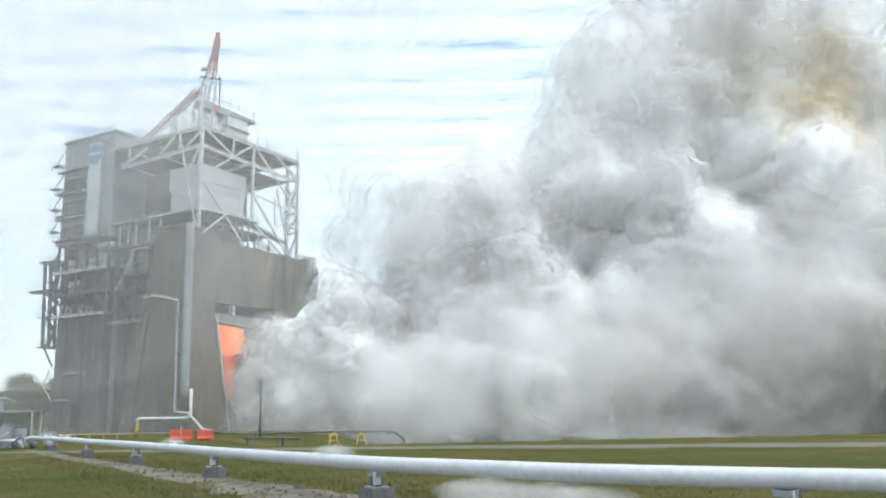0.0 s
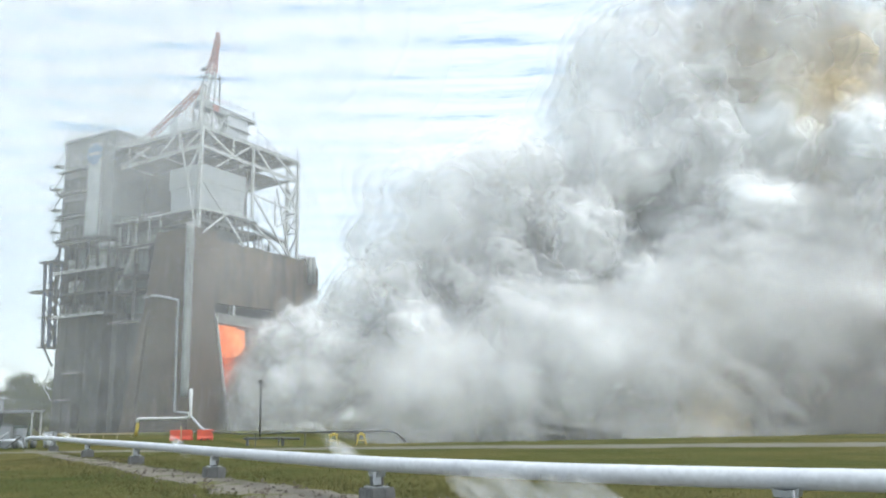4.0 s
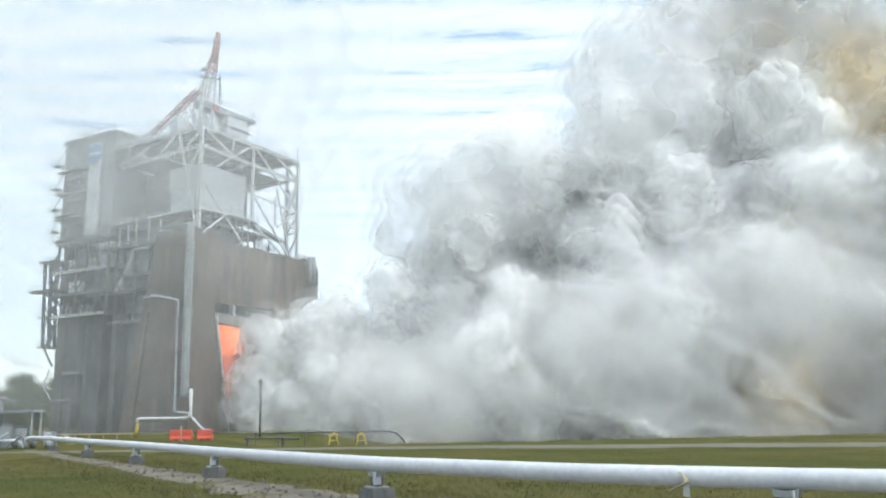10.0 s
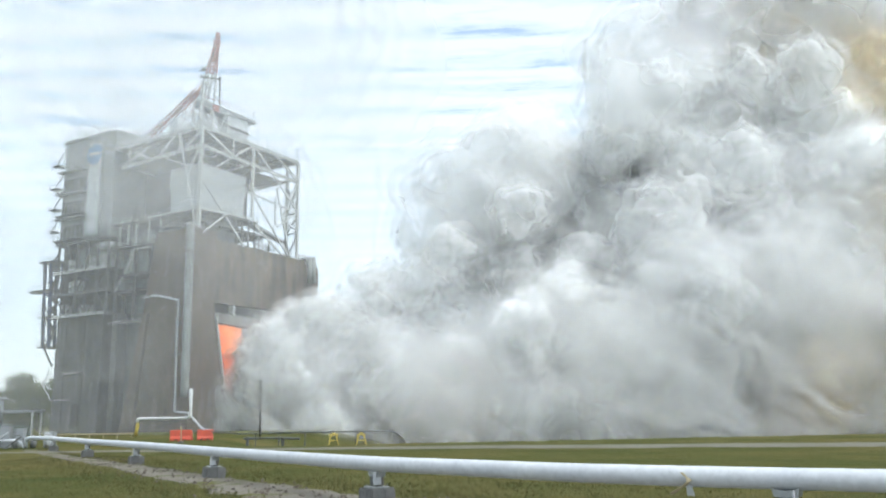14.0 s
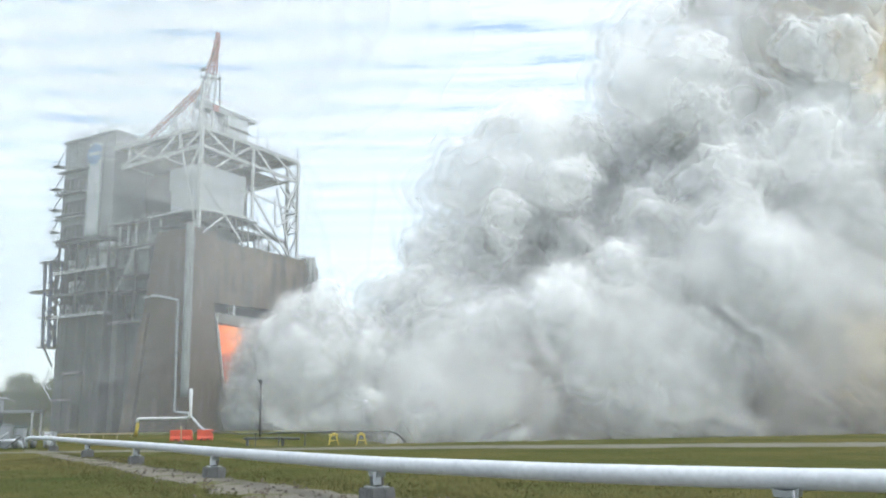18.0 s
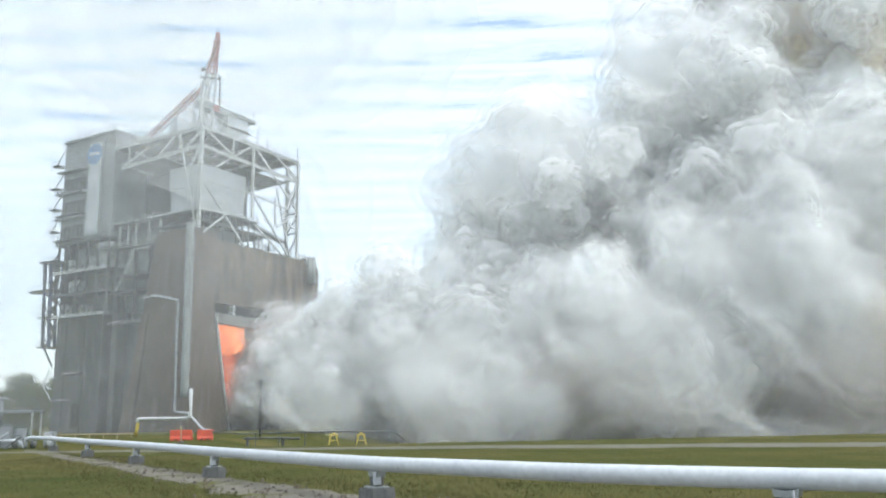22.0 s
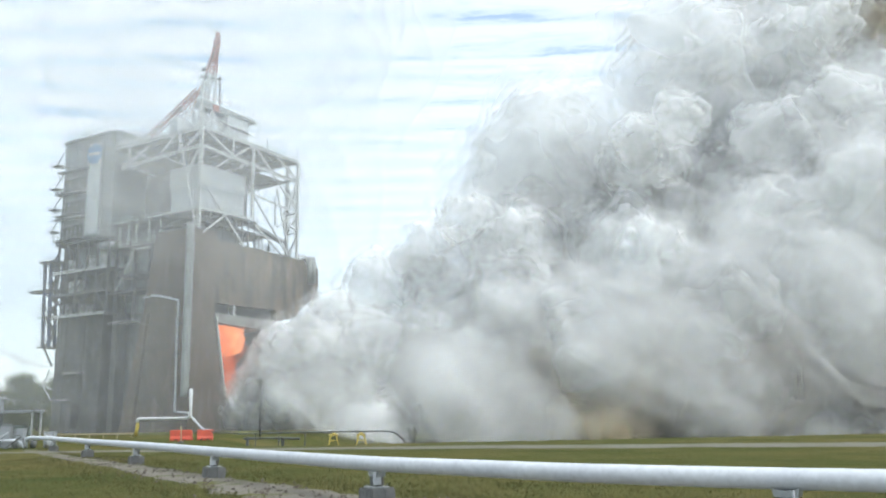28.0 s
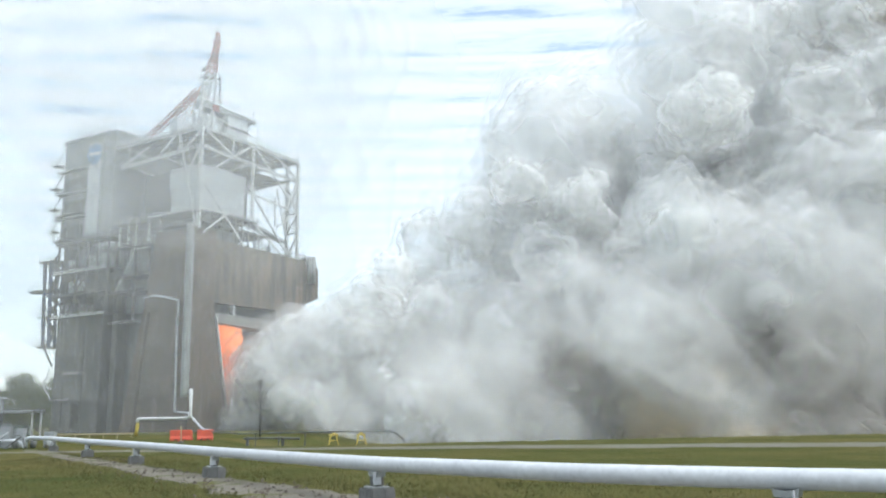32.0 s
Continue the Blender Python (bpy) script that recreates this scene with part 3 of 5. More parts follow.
# gallery between pier and tower
part("gallery_back", box(6.0, 7.0, 11.0, 29.2, 25.0, 45.5), CLADDING, stand)
part("inner_wall", box(9.0, 10.0, 11.5, 27.0, 45.5, 61.5), CONCRETE_DARK, stand, "dark wall behind the test bay")
for z, y0, y1 in ((39.8, 12.5, 27.0), (44.7, 12.0, 27.0), (33.2, 13.5, 27.0), (29.8, 14.0, 27.0), (23.2, 14.5, 27.0)):
    part("gallery_floor", box(0.8, 6.2, y0, y1, z - 0.25, z), STEEL_DARK, stand)
    part("gallery_edge", ibeam((0.9, y0, z - 0.15), (0.9, y1, z - 0.15), 0.25, 0.5), STEEL_PALE if z in (39.8, 23.2) else STEEL_DARK, stand)
    if z > 25:
        railing("railing", (0.9, y0, z), (0.9, y1, z), stand, STEEL_PALE if z > 39 else STEEL_DARK)
for y in (25.8, 23.0, 20.5, 16.5, 13.0):
    part("gallery_post", beam((1.6, y, 39.8), (1.6, y, 45.6), 0.4), STEEL_PALE, stand)
for y in (26.0, 20.0, 15.0):
    part("gallery_column", ibeam((1.4, y, 23.0), (1.4, y, 39.6), 0.5), STEEL_DARK, stand)
for y, z in ((22.0, 33.4), (17.0, 33.4), (24.5, 30.0)):
    part("gallery_cabinet", box(2.2, 4.5, y, y + 2.6, z, z + 2.7, 0.06), CLADDING, stand)
part("gallery_brace", beam((1.4, 26.0, 30.0), (1.4, 20.5, 38.0), 0.3), STEEL_PALE, stand)
part("tank", tube([(0.8, 26.9, 40.6), (0.8, 27.3, 40.6), (0.8, 31.6, 40.6), (0.8, 32.0, 40.6)], [0.35, 0.75, 0.75, 0.35], 16), PANEL_WHITE, stand, "white horizontal tank", True)
part("gallery_pipe", tube(bent([(1.0, 15.5, 38.6), (1.0, 21.0, 38.6), (1.0, 21.0, 34.0)], 0.6), 0.2, 10), PIPE_PALE, stand, "", True)

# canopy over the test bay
# the shade under the canopy is put into this deck's dark colour
part("canopy_roof", box(0.2, 30.5, 0.2, 27.0, 61.9, 62.3), CONCRETE_DARK, stand, "canopy roof deck, coloured dark for its shaded underside")
for x in (0.0, 15.4, 30.7):
    part("roof_beam", ibeam((x, 0, 62.2), (x, 26.9, 62.2), 0.4, 0.7), STEEL_PALE, stand)
    part("lower_chord", ibeam((x, 0, 58.3), (x, 24.6, 57.2), 0.4, 0.7), STEEL_PALE, stand)
for y in (0.0, 12.3, 24.6):
    part("roof_beam", ibeam((0, y, 62.3), (30.7, y, 62.3), 0.4, 0.7), STEEL_PALE, stand)
    part("lower_chord", ibeam((0, y, 58.2), (30.7, y, 57.3), 0.4, 0.7), STEEL_PALE, stand)
for i in range(5):
    x = 2.6 + i * 5.6
    part("joist", ibeam((x, 0.4, 61.6), (x, 24.4, 61.6), 0.25, 0.5), STEEL_DARK, stand)
# dark sheet whose colour holds the shade of the canopy's underside
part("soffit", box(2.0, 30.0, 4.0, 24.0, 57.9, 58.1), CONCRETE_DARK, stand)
railing("railing", (0, 0, 62.6), (30.7, 0, 62.6), stand, STEEL_PALE)
railing("railing", (0, 0, 62.6), (0, 26, 62.6), stand, STEEL_PALE)
for x, y, z0, h in ((-0.1, 0, 40.6, 62.4), (30.6, 0, 38.8, 62.4), (31.5, 4.0, 38.8, 62.2)):
    part("column", ibeam((x, y, z0), (x, y, h), 0.6), STEEL_PALE, stand, "pale painted steel column")
part("column", ibeam((15.3, 0, 45.8), (15.3, 0, 62.4), 0.5), STEEL_PALE, stand)
part("column", ibeam((1.3, 1.8, 40.6), (1.3, 1.8, 58.0), 0.5), STEEL_PALE, stand)
FLAME_SIDE = [(15.5, 62.5, 3.8, 54.3), (15.5, 62.5, 30.4, 50.2), (0.5, 62.2, 8.9, 58.3), (0.4, 50.9, 15.9, 51.1), (15.9, 51.1, 30.4, 49.7),
              (-0.2, 44.7, 16.1, 45.6), (15.5, 51.0, 27.7, 38.9), (23.3, 54.0, 28.1, 38.9), (22.8, 51.9, 23.0, 45.3), (30.2, 57.0, 25.4, 47.8),
              (30.4, 49.7, 23.6, 45.2), (16.5, 44.1, 25.7, 38.8), (0.7, 50.7, 13.2, 38.9), (7.5, 44.9, 1.0, 39.8), (9.2, 62.3, 8.9, 58.3),
              (25.4, 47.8, 30.4, 45.4), (22.3, 62.2, 30.4, 57.6)]
for x0, z0, x1, z1 in FLAME_SIDE:
    part("brace", beam((x0, 0, z0), (x1, 0, z1), 0.34), STEEL_PALE, stand)
ACCESS_SIDE = [(6.7, 61.5, 1.1, 41.1), (0.9, 57.7, 4.2, 52.4), (5.0, 51.9, 0.1, 52.4), (15.2, 44.8, 0.5, 44.9), (22.2, 61.8, 22.2, 56.9),
               (24.6, 57.3, 16.4, 60.5), (20.3, 60.2, 16.2, 58.2), (12.2, 58.7, 8.1, 61.6), (4.6, 58.6, 0.6, 61.4), (6.5, 62.2, 6.6, 58.4)]
for y0, z0, y1, z1 in ACCESS_SIDE:
    part("brace", beam((0, y0, z0), (0, y1, z1), 0.34), STEEL_PALE, stand)
for a, b in (((31.0, 0, 57.0), (31.5, 4, 50.0)), ((31.5, 4, 57.0), (31.0, 0, 50.0)), ((31.0, 0, 49.6), (31.5, 4, 45.4)), ((31.0, 0, 45.2), (31.5, 4, 45.2)), ((31.0, 0, 50), (31.5, 4, 50)),
             ((31.0, 0, 45.0), (31.5, 4, 39.0)), ((31.5, 4, 62.0), (31.0, 0, 57.6))):
    part("brace", beam(a, b, 0.36), STEEL_PALE, stand)

# test bay enclosure and platforms
bay = part("bay_enclosure", box(4.0, 17.4, 4.0, 13.6, 51.4, 56.0), PANEL_WHITE, stand, "off-white sheet-metal enclosure of the test bay")
part("bay_skirt", box(4.4, 17.2, 4.3, 13.4, 46.4, 51.4), PANEL_WHITE, stand, "corrugated off-white enclosure wall")
for i in range(16):
    x = 4.6 + i * 0.8
    part("corrugation", box(x, x + 0.5, 4.2, 4.32, 46.4, 51.3), PANEL_WHITE, stand)
for i in range(10):
    y = 4.7 + i * 0.9
    part("corrugation", box(4.22, 4.42, y, y + 0.4, 46.4, 51.3), PANEL_WHITE, stand)
part("door_frame", box(17.4, 18.6, 4.6, 5.2, 46.4, 54.6), STEEL_DARK, stand)
for z, x1 in ((45.2, 17.8), (42.6, 22.0)):
    part("platform", box(1.0, x1, 0.6, 13.0, z - 0.3, z), STEEL_DARK, stand, "dark steel grating platform")
    railing("railing", (1.0, 0.6, z), (x1, 0.6, z), stand, STEEL_DARK, gap=1.4)
for i in range(9):
    x = 2.0 + i * 1.9
    part("platform_post", beam((x, 0.9, 39.1), (x, 0.9, 45.0), 0.25), STEEL_DARK, stand)
    if i < 8:
        part("platform_brace", beam((x, 0.9, 39.4 + 2.6 * (i % 2)), (x + 1.9, 0.9, 42.0 - 2.6 * (i % 2) + 2.6 * (i % 2) * 2 - 2.6 * (i % 2)), 0.16), STEEL_DARK, stand)
part("bay_floor", box(1.0, 22.0, 2.0, 20.0, 39.0, 39.3), CONCRETE_DARK, stand)
part("bay_equipment", box(3.0, 15.0, 3.5, 12.0, 39.3, 44.0, 0.1), CONCRETE_DARK, stand)
part("walkway", hexa([(16.4, 0.4, 44.3), (27.0, 0.4, 42.2), (27.0, 2.4, 42.2), (16.4, 2.4, 44.3)], [(16.4, 0.4, 44.7), (27.0, 0.4, 42.6), (27.0, 2.4, 42.6), (16.4, 2.4, 44.7)]), CLADDING, stand, "sloping steel walkway")
for i in range(5):
    x = 18 + 1.1 * i
    part("valve_post", beam((x, 1.2, 39.1), (x, 1.2, 41.2 + 0.8 * (i % 3)), 0.3), (PANEL_WHITE, STEEL_DARK, STEEL_PALE)[i % 3], stand)
part("ladder", join(beam((17.6, 0.3, 39), (17.6, 0.3, 46), 0.1), beam((18.3, 0.3, 39), (18.3, 0.3, 46), 0.1), *[beam((17.6, 0.3, 39.4 + 0.45 * k), (18.3, 0.3, 39.4 + 0.45 * k), 0.06) for k in range(14)]), STEEL_PALE, stand)
railing("railing", (17, 0.4, 39.1), (37.2, 0.4, 39.1), stand, STEEL_DARK)
for x, h in ((34.9, 39.8), (36.4, 40.0)):
    part("vent_stack", tube([(x, -0.4, 33.6), (x, -0.4, h)], 0.55, 14), DUCT, stand, "round grey vent stack on the deck end", True)
part("deck_end_pipe", tube(bent([(31.6, 0.2, 38.9), (31.8, 0.2, 39.8), (34.3, 0.2, 39.9), (34.4, 0.2, 38.4)], 0.5), 0.22, 10), PIPE_PALE, stand, "", True)
part("deck_end_box", box(37.2, 38.8, 1.0, 4.0, 39.0, 40.4, 0.06), CLADDING, stand)

# tall round duct and pale pipe run on the pier
part("duct", tube([(-2.1, -0.1, 6.6), (-2.1, -0.1, 8.0), (-2.1, 0.1, 40.2), (-2.1, 0.1, 41.2)], [0.7, 0.8, 0.8, 0.86], 20), DUCT, stand, "tall round light-grey duct up the pier corner", True)
for z in (11.5, 26, 37):
    part("duct_band", tube([(-2.1, 0.0, z), (-2.1, 0.0, z + 0.25)], 0.9, 20), DUCT, stand, "", True)
part("pier_pipe", tube(bent([(-1.6, 13.9, 27.1), (-2.0, 9.4, 27.3), (-2.0, 2.7, 25.8), (-2.0, 2.75, 18.1), (-2.0, 2.5, 3.9), (-2.0, -1.3, 3.6), (-2.2, -5.5, 0.4), (-2.2, -8.0, 0.2)], 0.7), 0.22, 12), PIPE_WHITE, stand, "white pipe run bent down the pier", True)
for z in (9.0, 15.0, 21.0):
    part("pipe_clamp", box(-2.4, -1.0, 2.4, 3.1, z, z + 0.3), STEEL_DARK, stand)

# penthouse and roof plant
pent = part("penthouse", box(16.4, 23.8, 10.0, 12.6, 62.3, 72.4), PANEL_WHITE, stand, "pale grey rooftop machine house")
part("penthouse_eave", box(16.2, 26.0, 9.6, 12.9, 72.4, 73.2), CLADDING, stand)
part("penthouse_band", box(16.0, 24.2, 9.8, 10.0, 69.0, 69.6), STEEL_DARK, stand)
for x in (17.5, 20.5, 22.5, 25.4):
    mast = part("roof_light", tube([(x, 9.8, 73.4), (x, 9.8, 75.0)], 0.07, 6), STEEL_DARK, stand)
    part("lamp_head", box(x - 0.25, x + 0.25, 9.6, 10.0, 74.8, 75.2, 0.04), STEEL_PALE, mast)
part("roof_house", box(2.2, 7.6, 10.0, 12.4, 62.3, 66.9), PANEL_WHITE, stand)
part("roof_house_rail", join(*[beam((1.7 + 0.9 * i, 10, 66.9), (1.7 + 0.9 * i, 10, 69.0), 0.09) for i in range(8)], beam((1.7, 10, 69), (8, 10, 69), 0.09)), STEEL_DARK, stand)
for x, z in ((16.8, 66.9), (20.0, 65.2), (26.0, 64.6), (30.6, 66.0)):
    part("whip_mast", tube([(x, 0.2, 62.4), (x, 0.2, z)], 0.09, 6), STEEL_DARK, stand)
railing("railing", (16, 2.0, 62.6), (30.5, 2.0, 62.6), stand, STEEL_DARK)

# ---- derrick crane on the canopy roof ----
crane = thing("derrick_crane", STAND @ pose(0, 0, 62.3), "faded red and grey derrick crane on the stand's roof", "crane")


def c(p):
    return (p[0], p[1], p[2] - 62.3)


for y in (9.2, 11.6):
    for x0, z0, x1, z1 in ((8.6, 71.3, 12.7, 88.5), (11.8, 72.3, 13.7, 88.8)):
        m0 = (x0 + (x1 - x0) * 0.52, y + (10.4 - y) * 0.52, z0 + (z1 - z0) * 0.52)
        part("mast_leg", beam(c((x0, y, z0)), c(m0), 0.4), STEEL_PALE, crane, "pale weathered mast leg")
        part("mast_leg", beam(c(m0), c((x1, 10.4, z1)), 0.36), STEEL_RED, crane, "faded red mast leg")
    for x0, x1 in ((8.1, 11.6), (11.6, 8.1), (11.6, 16.2), (16.2, 11.6)):
        part("base_brace", beam(c((x0, y, 62.4)), c((x1, y, 70.8 + (x1 - 8) * 0.25)), 0.25), STEEL_PALE, crane)
    for x in (8.1, 11.6, 16.2):
        part("base_leg", beam(c((x, y, 62.3)), c((x, y, 70.6 + (x - 8) * 0.27)), 0.45), STEEL_PALE, crane)
for i in range(9):
    t = 0.1 + i * 0.1
    xa, xb, z = 8.6 + 4.1 * t, 11.8 + 1.9 * t, 71.6 + 17 * t
    part("mast_lacing", beam(c((xa, 9.8, z)), c((xb, 9.8, z + (0.8 if i % 2 else 0.1))), 0.16), STEEL_RED if i > 3 else STEEL_PALE, crane)
part("mast_head", join(box(12.5, 14.0, 9.8, 11.0, 25.4, 27.2, 0.15), box(12.9, 13.8, 10.0, 10.8, 27.2, 29.0, 0.1), beam((12.8, 10.4, 21.5), (13.2, 10.4, 25.6), 0.7)), STEEL_RED, crane, "faded red sheave head")
part("cross_tree", beam(c((8.7, 10.4, 78.7)), c((14.8, 10.4, 80.2)), 0.5), STEEL_DARK, crane)
part("sheave", join(tube([c((9.4, 10.1, 80.7)), c((9.4, 10.7, 80.7))], 0.5, 14), beam(c((9.4, 10.4, 80.7)), c((11.2, 10.4, 80.4)), 0.2)), STEEL_DARK, crane)
part("ladder_mast", beam(c((14.7, 10.4, 73.2)), c((14.6, 10.4, 80.9)), 0.22), STEEL_DARK, crane)
part("winch_house", box(8.3, 16.3, 9.0, 12.0, 9.0, 10.6, 0.06), CLADDING, crane, "grey winch platform with a red rail")
part("winch_rail", beam(c((8.4, 8.9, 73.4)), c((16.2, 8.9, 74.4)), 0.14), STEEL_RED, crane)
part("winch_box", box(11.4, 13.2, 8.8, 9.0, 8.9, 10.4, 0.03), STEEL_RED, crane)
part("gantry", join(beam(c((7.4, 8, 76)), c((6.0, 8, 62.4)), 0.28), beam(c((7.4, 8, 76)), c((8.2, 9, 70)), 0.28), beam(c((7.4, 8, 76)), c((7.4, 10, 62.4)), 0.35), box(6.9, 8.1, 7.6, 8.4, 13.3, 14.2)), STEEL_PALE, crane)
part("gantry_stay", beam(c((7.4, 8, 76)), c((12.9, 10.4, 88.4)), 0.14), STEEL_DARK, crane)
for dy, mat, nm in ((0.0, STEEL_RED, "red and white lattice boom chord"), (1.9, STEEL_RED, "faded red lattice boom chord")):
    part("boom_chord", beam(c((5, 23.2 - dy, 65.7)), c((5, 7.7, 74.2 - dy * 0.4)), 0.24), mat, crane, nm)
    part("boom_chord", beam(c((6, 23.2 - dy, 65.5)), c((6, 7.7, 74.0 - dy * 0.4)), 0.24), mat, crane)
for i in range(12):
    t, s = i / 12, (i + 1) / 12
    part("boom_lacing", beam(c((5, 23.2 - 15.5 * t, 65.7 + 8.5 * t)), c((5, 21.3 - 13.6 * s, 65.7 + 7.7 * s)), 0.14), STEEL_ORANGE if i > 6 else STEEL_RED, crane)
for k in range(3):
    part("boom_stay", beam(c((5.4, 18.0 - 3 * k, 62.6)), c((6.4, 8, 75.2)), 0.12), STEEL_ORANGE, crane)
part("boom_seat", join(box(4, 7, 22.0, 25.0, 0.0, 3.2, 0.1), box(4.4, 6.6, 24.8, 26.4, 0, 2.0, 0.1)), STEEL_PALE, crane)


# ---- white pipeline across the field ----
RUN = [(-31.5, 66.0, 0.8), (-27.0, 59.5, 0.8), (-19.5, 47.2, 0.8), (-13.4, 37.6, 0.8), (-7.2, 27.2, 0.8), (-3.8, 21.7, 0.8), (-1.5, 18.2, 0.8), (0.3, 16.2, 0.8), (1.9, 14.4, 0.8), (3.3, 13.2, 0.8), (4.8, 12.1, 0.8), (7.2, 10.6, 0.8), (9.5, 9.3, 0.8)]
pipeline = thing("pipeline", pose(0, 0, 0), "white insulated cryogenic pipeline frosted on top", "pipeline")
line = curve_through(RUN, 10)
part("pipe", tube(line, 0.15, 24), PIPE_WHITE, pipeline, "", True)
end = Vector(RUN[0])
part("elbow", tube(bent([end + Vector((0.5, -0.8, 0)), end, end + Vector((-0.7, 0.5, -0.1)), end + Vector((-0.8, 0.6, -0.75))], 0.5, 6), 0.17, 16), PIPE_WHITE, pipeline, "", True)


def support(m, low):
    """Steel stub on a concrete block under the pipeline."""
    s = thing("pipe_support", m, "galvanised steel pipe stub on a grey concrete block", "pipe support", "pipeline supports")
    part("block", box(-0.3, 0.3, -0.26, 0.26, -0.05, 0.34 - low, 0.03), BLOCK, s, "weathered concrete block")
    part("base_plate", box(-0.2, 0.2, -0.18, 0.18, 0.34 - low, 0.365 - low), GALV, s)
    part("post", box(-0.11, 0.11, -0.1, 0.1, 0.365 - low, 0.56, 0.012), STEEL_DARK, s, "dark painted steel post")
    part("white_guard", box(-0.17, 0.02, -0.13, -0.105, 0.4, 0.66), PIPE_WHITE, s, "white painted guard plate")
    part("saddle", prism([(-0.16, 0.56), (0.16, 0.56), (0.19, 0.7), (0.13, 0.665), (0.0, 0.648), (-0.13, 0.665), (-0.19, 0.7)], "x", -0.1, 0.1), GALV, s)
    for x in (-0.16, 0.16):
        for y in (-0.14, 0.14):
            part("bolt", tube([(x, y, 0.365 - low), (x, y, 0.4 - low)], 0.015, 8), GALV, s)
    return s


for x, y, a in ((-26.6, 58.8, 124), (-19.4, 47.0, 123), (-13.4, 37.6, 121), (-7.25, 27.2, 121), (-1.45, 18.15, 128), (4.7, 12.15, 142)):
    support(pose(x, y, land(x, y), 0, 0, a - 90), 0.0)

# a scrap made up for an unidentified speck: blows against the pipeline, falls away again
scrap = thing("guessed_scrap", pose(3.45, 12.82, 0.72), "small curled yellow-grey scrap, made up for an unidentified speck", "scrap")
curl = [(0.1 * math.sin(0.9 * a) - 0.02 * a, 0.05 * math.cos(1.3 * a), 0.15 - 0.06 * a) for a in range(6)]
part("yellow_strip", ([(x + dx, y + dy, z) for x, y, z in curl for dx, dy in ((-0.045, 0.0), (0.045, 0.02), (0.045, 0.026), (-0.045, 0.006))],
                      [tuple(4 * k + q for q in f) for k in range(5) for f in ((0, 1, 5, 4), (1, 2, 6, 5), (2, 3, 7, 6), (3, 0, 4, 7))] + [(3, 2, 1, 0), (20, 21, 22, 23)]), PIPE_TAN, scrap, "curled yellow-tan strip", True)
part("grey_flap", hexa([(0.0, -0.01, -0.17), (0.12, 0.0, -0.2), (0.12, 0.006, -0.2), (0.0, -0.004, -0.17)], [(0.02, 0.0, 0.02), (0.1, 0.02, 0.0), (0.1, 0.026, 0.0), (0.02, 0.006, 0.02)]), DUCT, scrap, "small grey flap")

# valves at the far end of the pipeline
def valve_station():
    v = thing("valve_station", pose(-31.8, 66.5, 0), "white and dark pipe valves clustered by the pipeline end", "valves")
    part("manifold", tube(bent([(-3.4, 0.4, 0.55), (-1.2, 0.2, 0.6), (-0.6, 0.0, 0.3), (-0.5, 0.0, -0.1)], 0.3), 0.12, 10), PIPE_WHITE, v, "", True)
    for i, (x, y) in enumerate(((-2.6, 0.0), (-1.5, 0.6), (-0.1, 0.5), (0.9, 0.9))):
        b = part("valve_body", tube([(x, y, 0.0), (x, y, 0.35), (x, y, 0.75)], [0.2, 0.28, 0.14], 12), (STEEL_DARK, GALV)[i % 2], v, "", True)
        part("valve_wheel", tube([(x, y, 0.95), (x, y, 1.0)], 0.22, 14), STEEL_DARK, b)
        part("valve_stem", tube([(x, y, 0.7), (x, y, 0.98)], 0.04, 8), GALV, b)
    for i, (x, y, h) in enumerate(((-2.9, 1.8, 1.7), (-2.1, 2.4, 1.5), (0.4, 2.2, 1.2))):
        part("cabinet", box(x - 0.4, x + 0.4, y - 0.3, y + 0.3, 0, h, 0.04), CLADDING, v, "grey equipment cabinet")
    part("frame_leg", join(beam((-1.8, -0.4, 0.0), (-0.8, 0.0, 0.9), 0.12), beam((-0.2, -0.5, 0.0), (-0.7, 0.0, 0.7), 0.12)), STEEL_DARK, v)
    part("tilted_plate", beam((-3.0, 0.8, 0.7), (-2.3, 0.9, 1.25), 0.35, 0.08), PIPE_WHITE, v)
    return v


valve_station()

# ---- things on the field before the stand ----
def barrier(m, length):
    b = thing("barrier", m, "red-orange plastic water-filled road barrier", "barrier", "road barriers")
    prof = [(-0.3, 0), (0.3, 0), (0.3, 0.18), (0.16, 0.42), (0.11, 0.98), (0.05, 1.02), (-0.05, 1.02), (-0.11, 0.98), (-0.16, 0.42), (-0.3, 0.18)]
    part("body", prism(prof, "x", -length / 2, length / 2), BARRIER, b)
    for x in (-length / 2 + 0.02, length / 2 - 0.14):
        part("lug", box(x, x + 0.12, -0.13, 0.13, 0.25, 0.9, 0.02), BARRIER, b)
    for x in (-length / 5, length / 5):
        # dark block: the shade of an open slot is put into its colour
        part("forklift_slot_shade", box(x - 0.14, x + 0.14, -0.305, 0.305, 0.02, 0.14), DARK, b)
        part("groove", box(x - 0.05, x + 0.05, -0.2, 0.2, 0.3, 0.5), BARRIER, b)
    return b


barrier(pose(-26.35, 86.2, 0, 0, 0, -6), 2.2)
barrier(pose(-24.1, 86.7, 0, 0, 0, 8), 1.5)


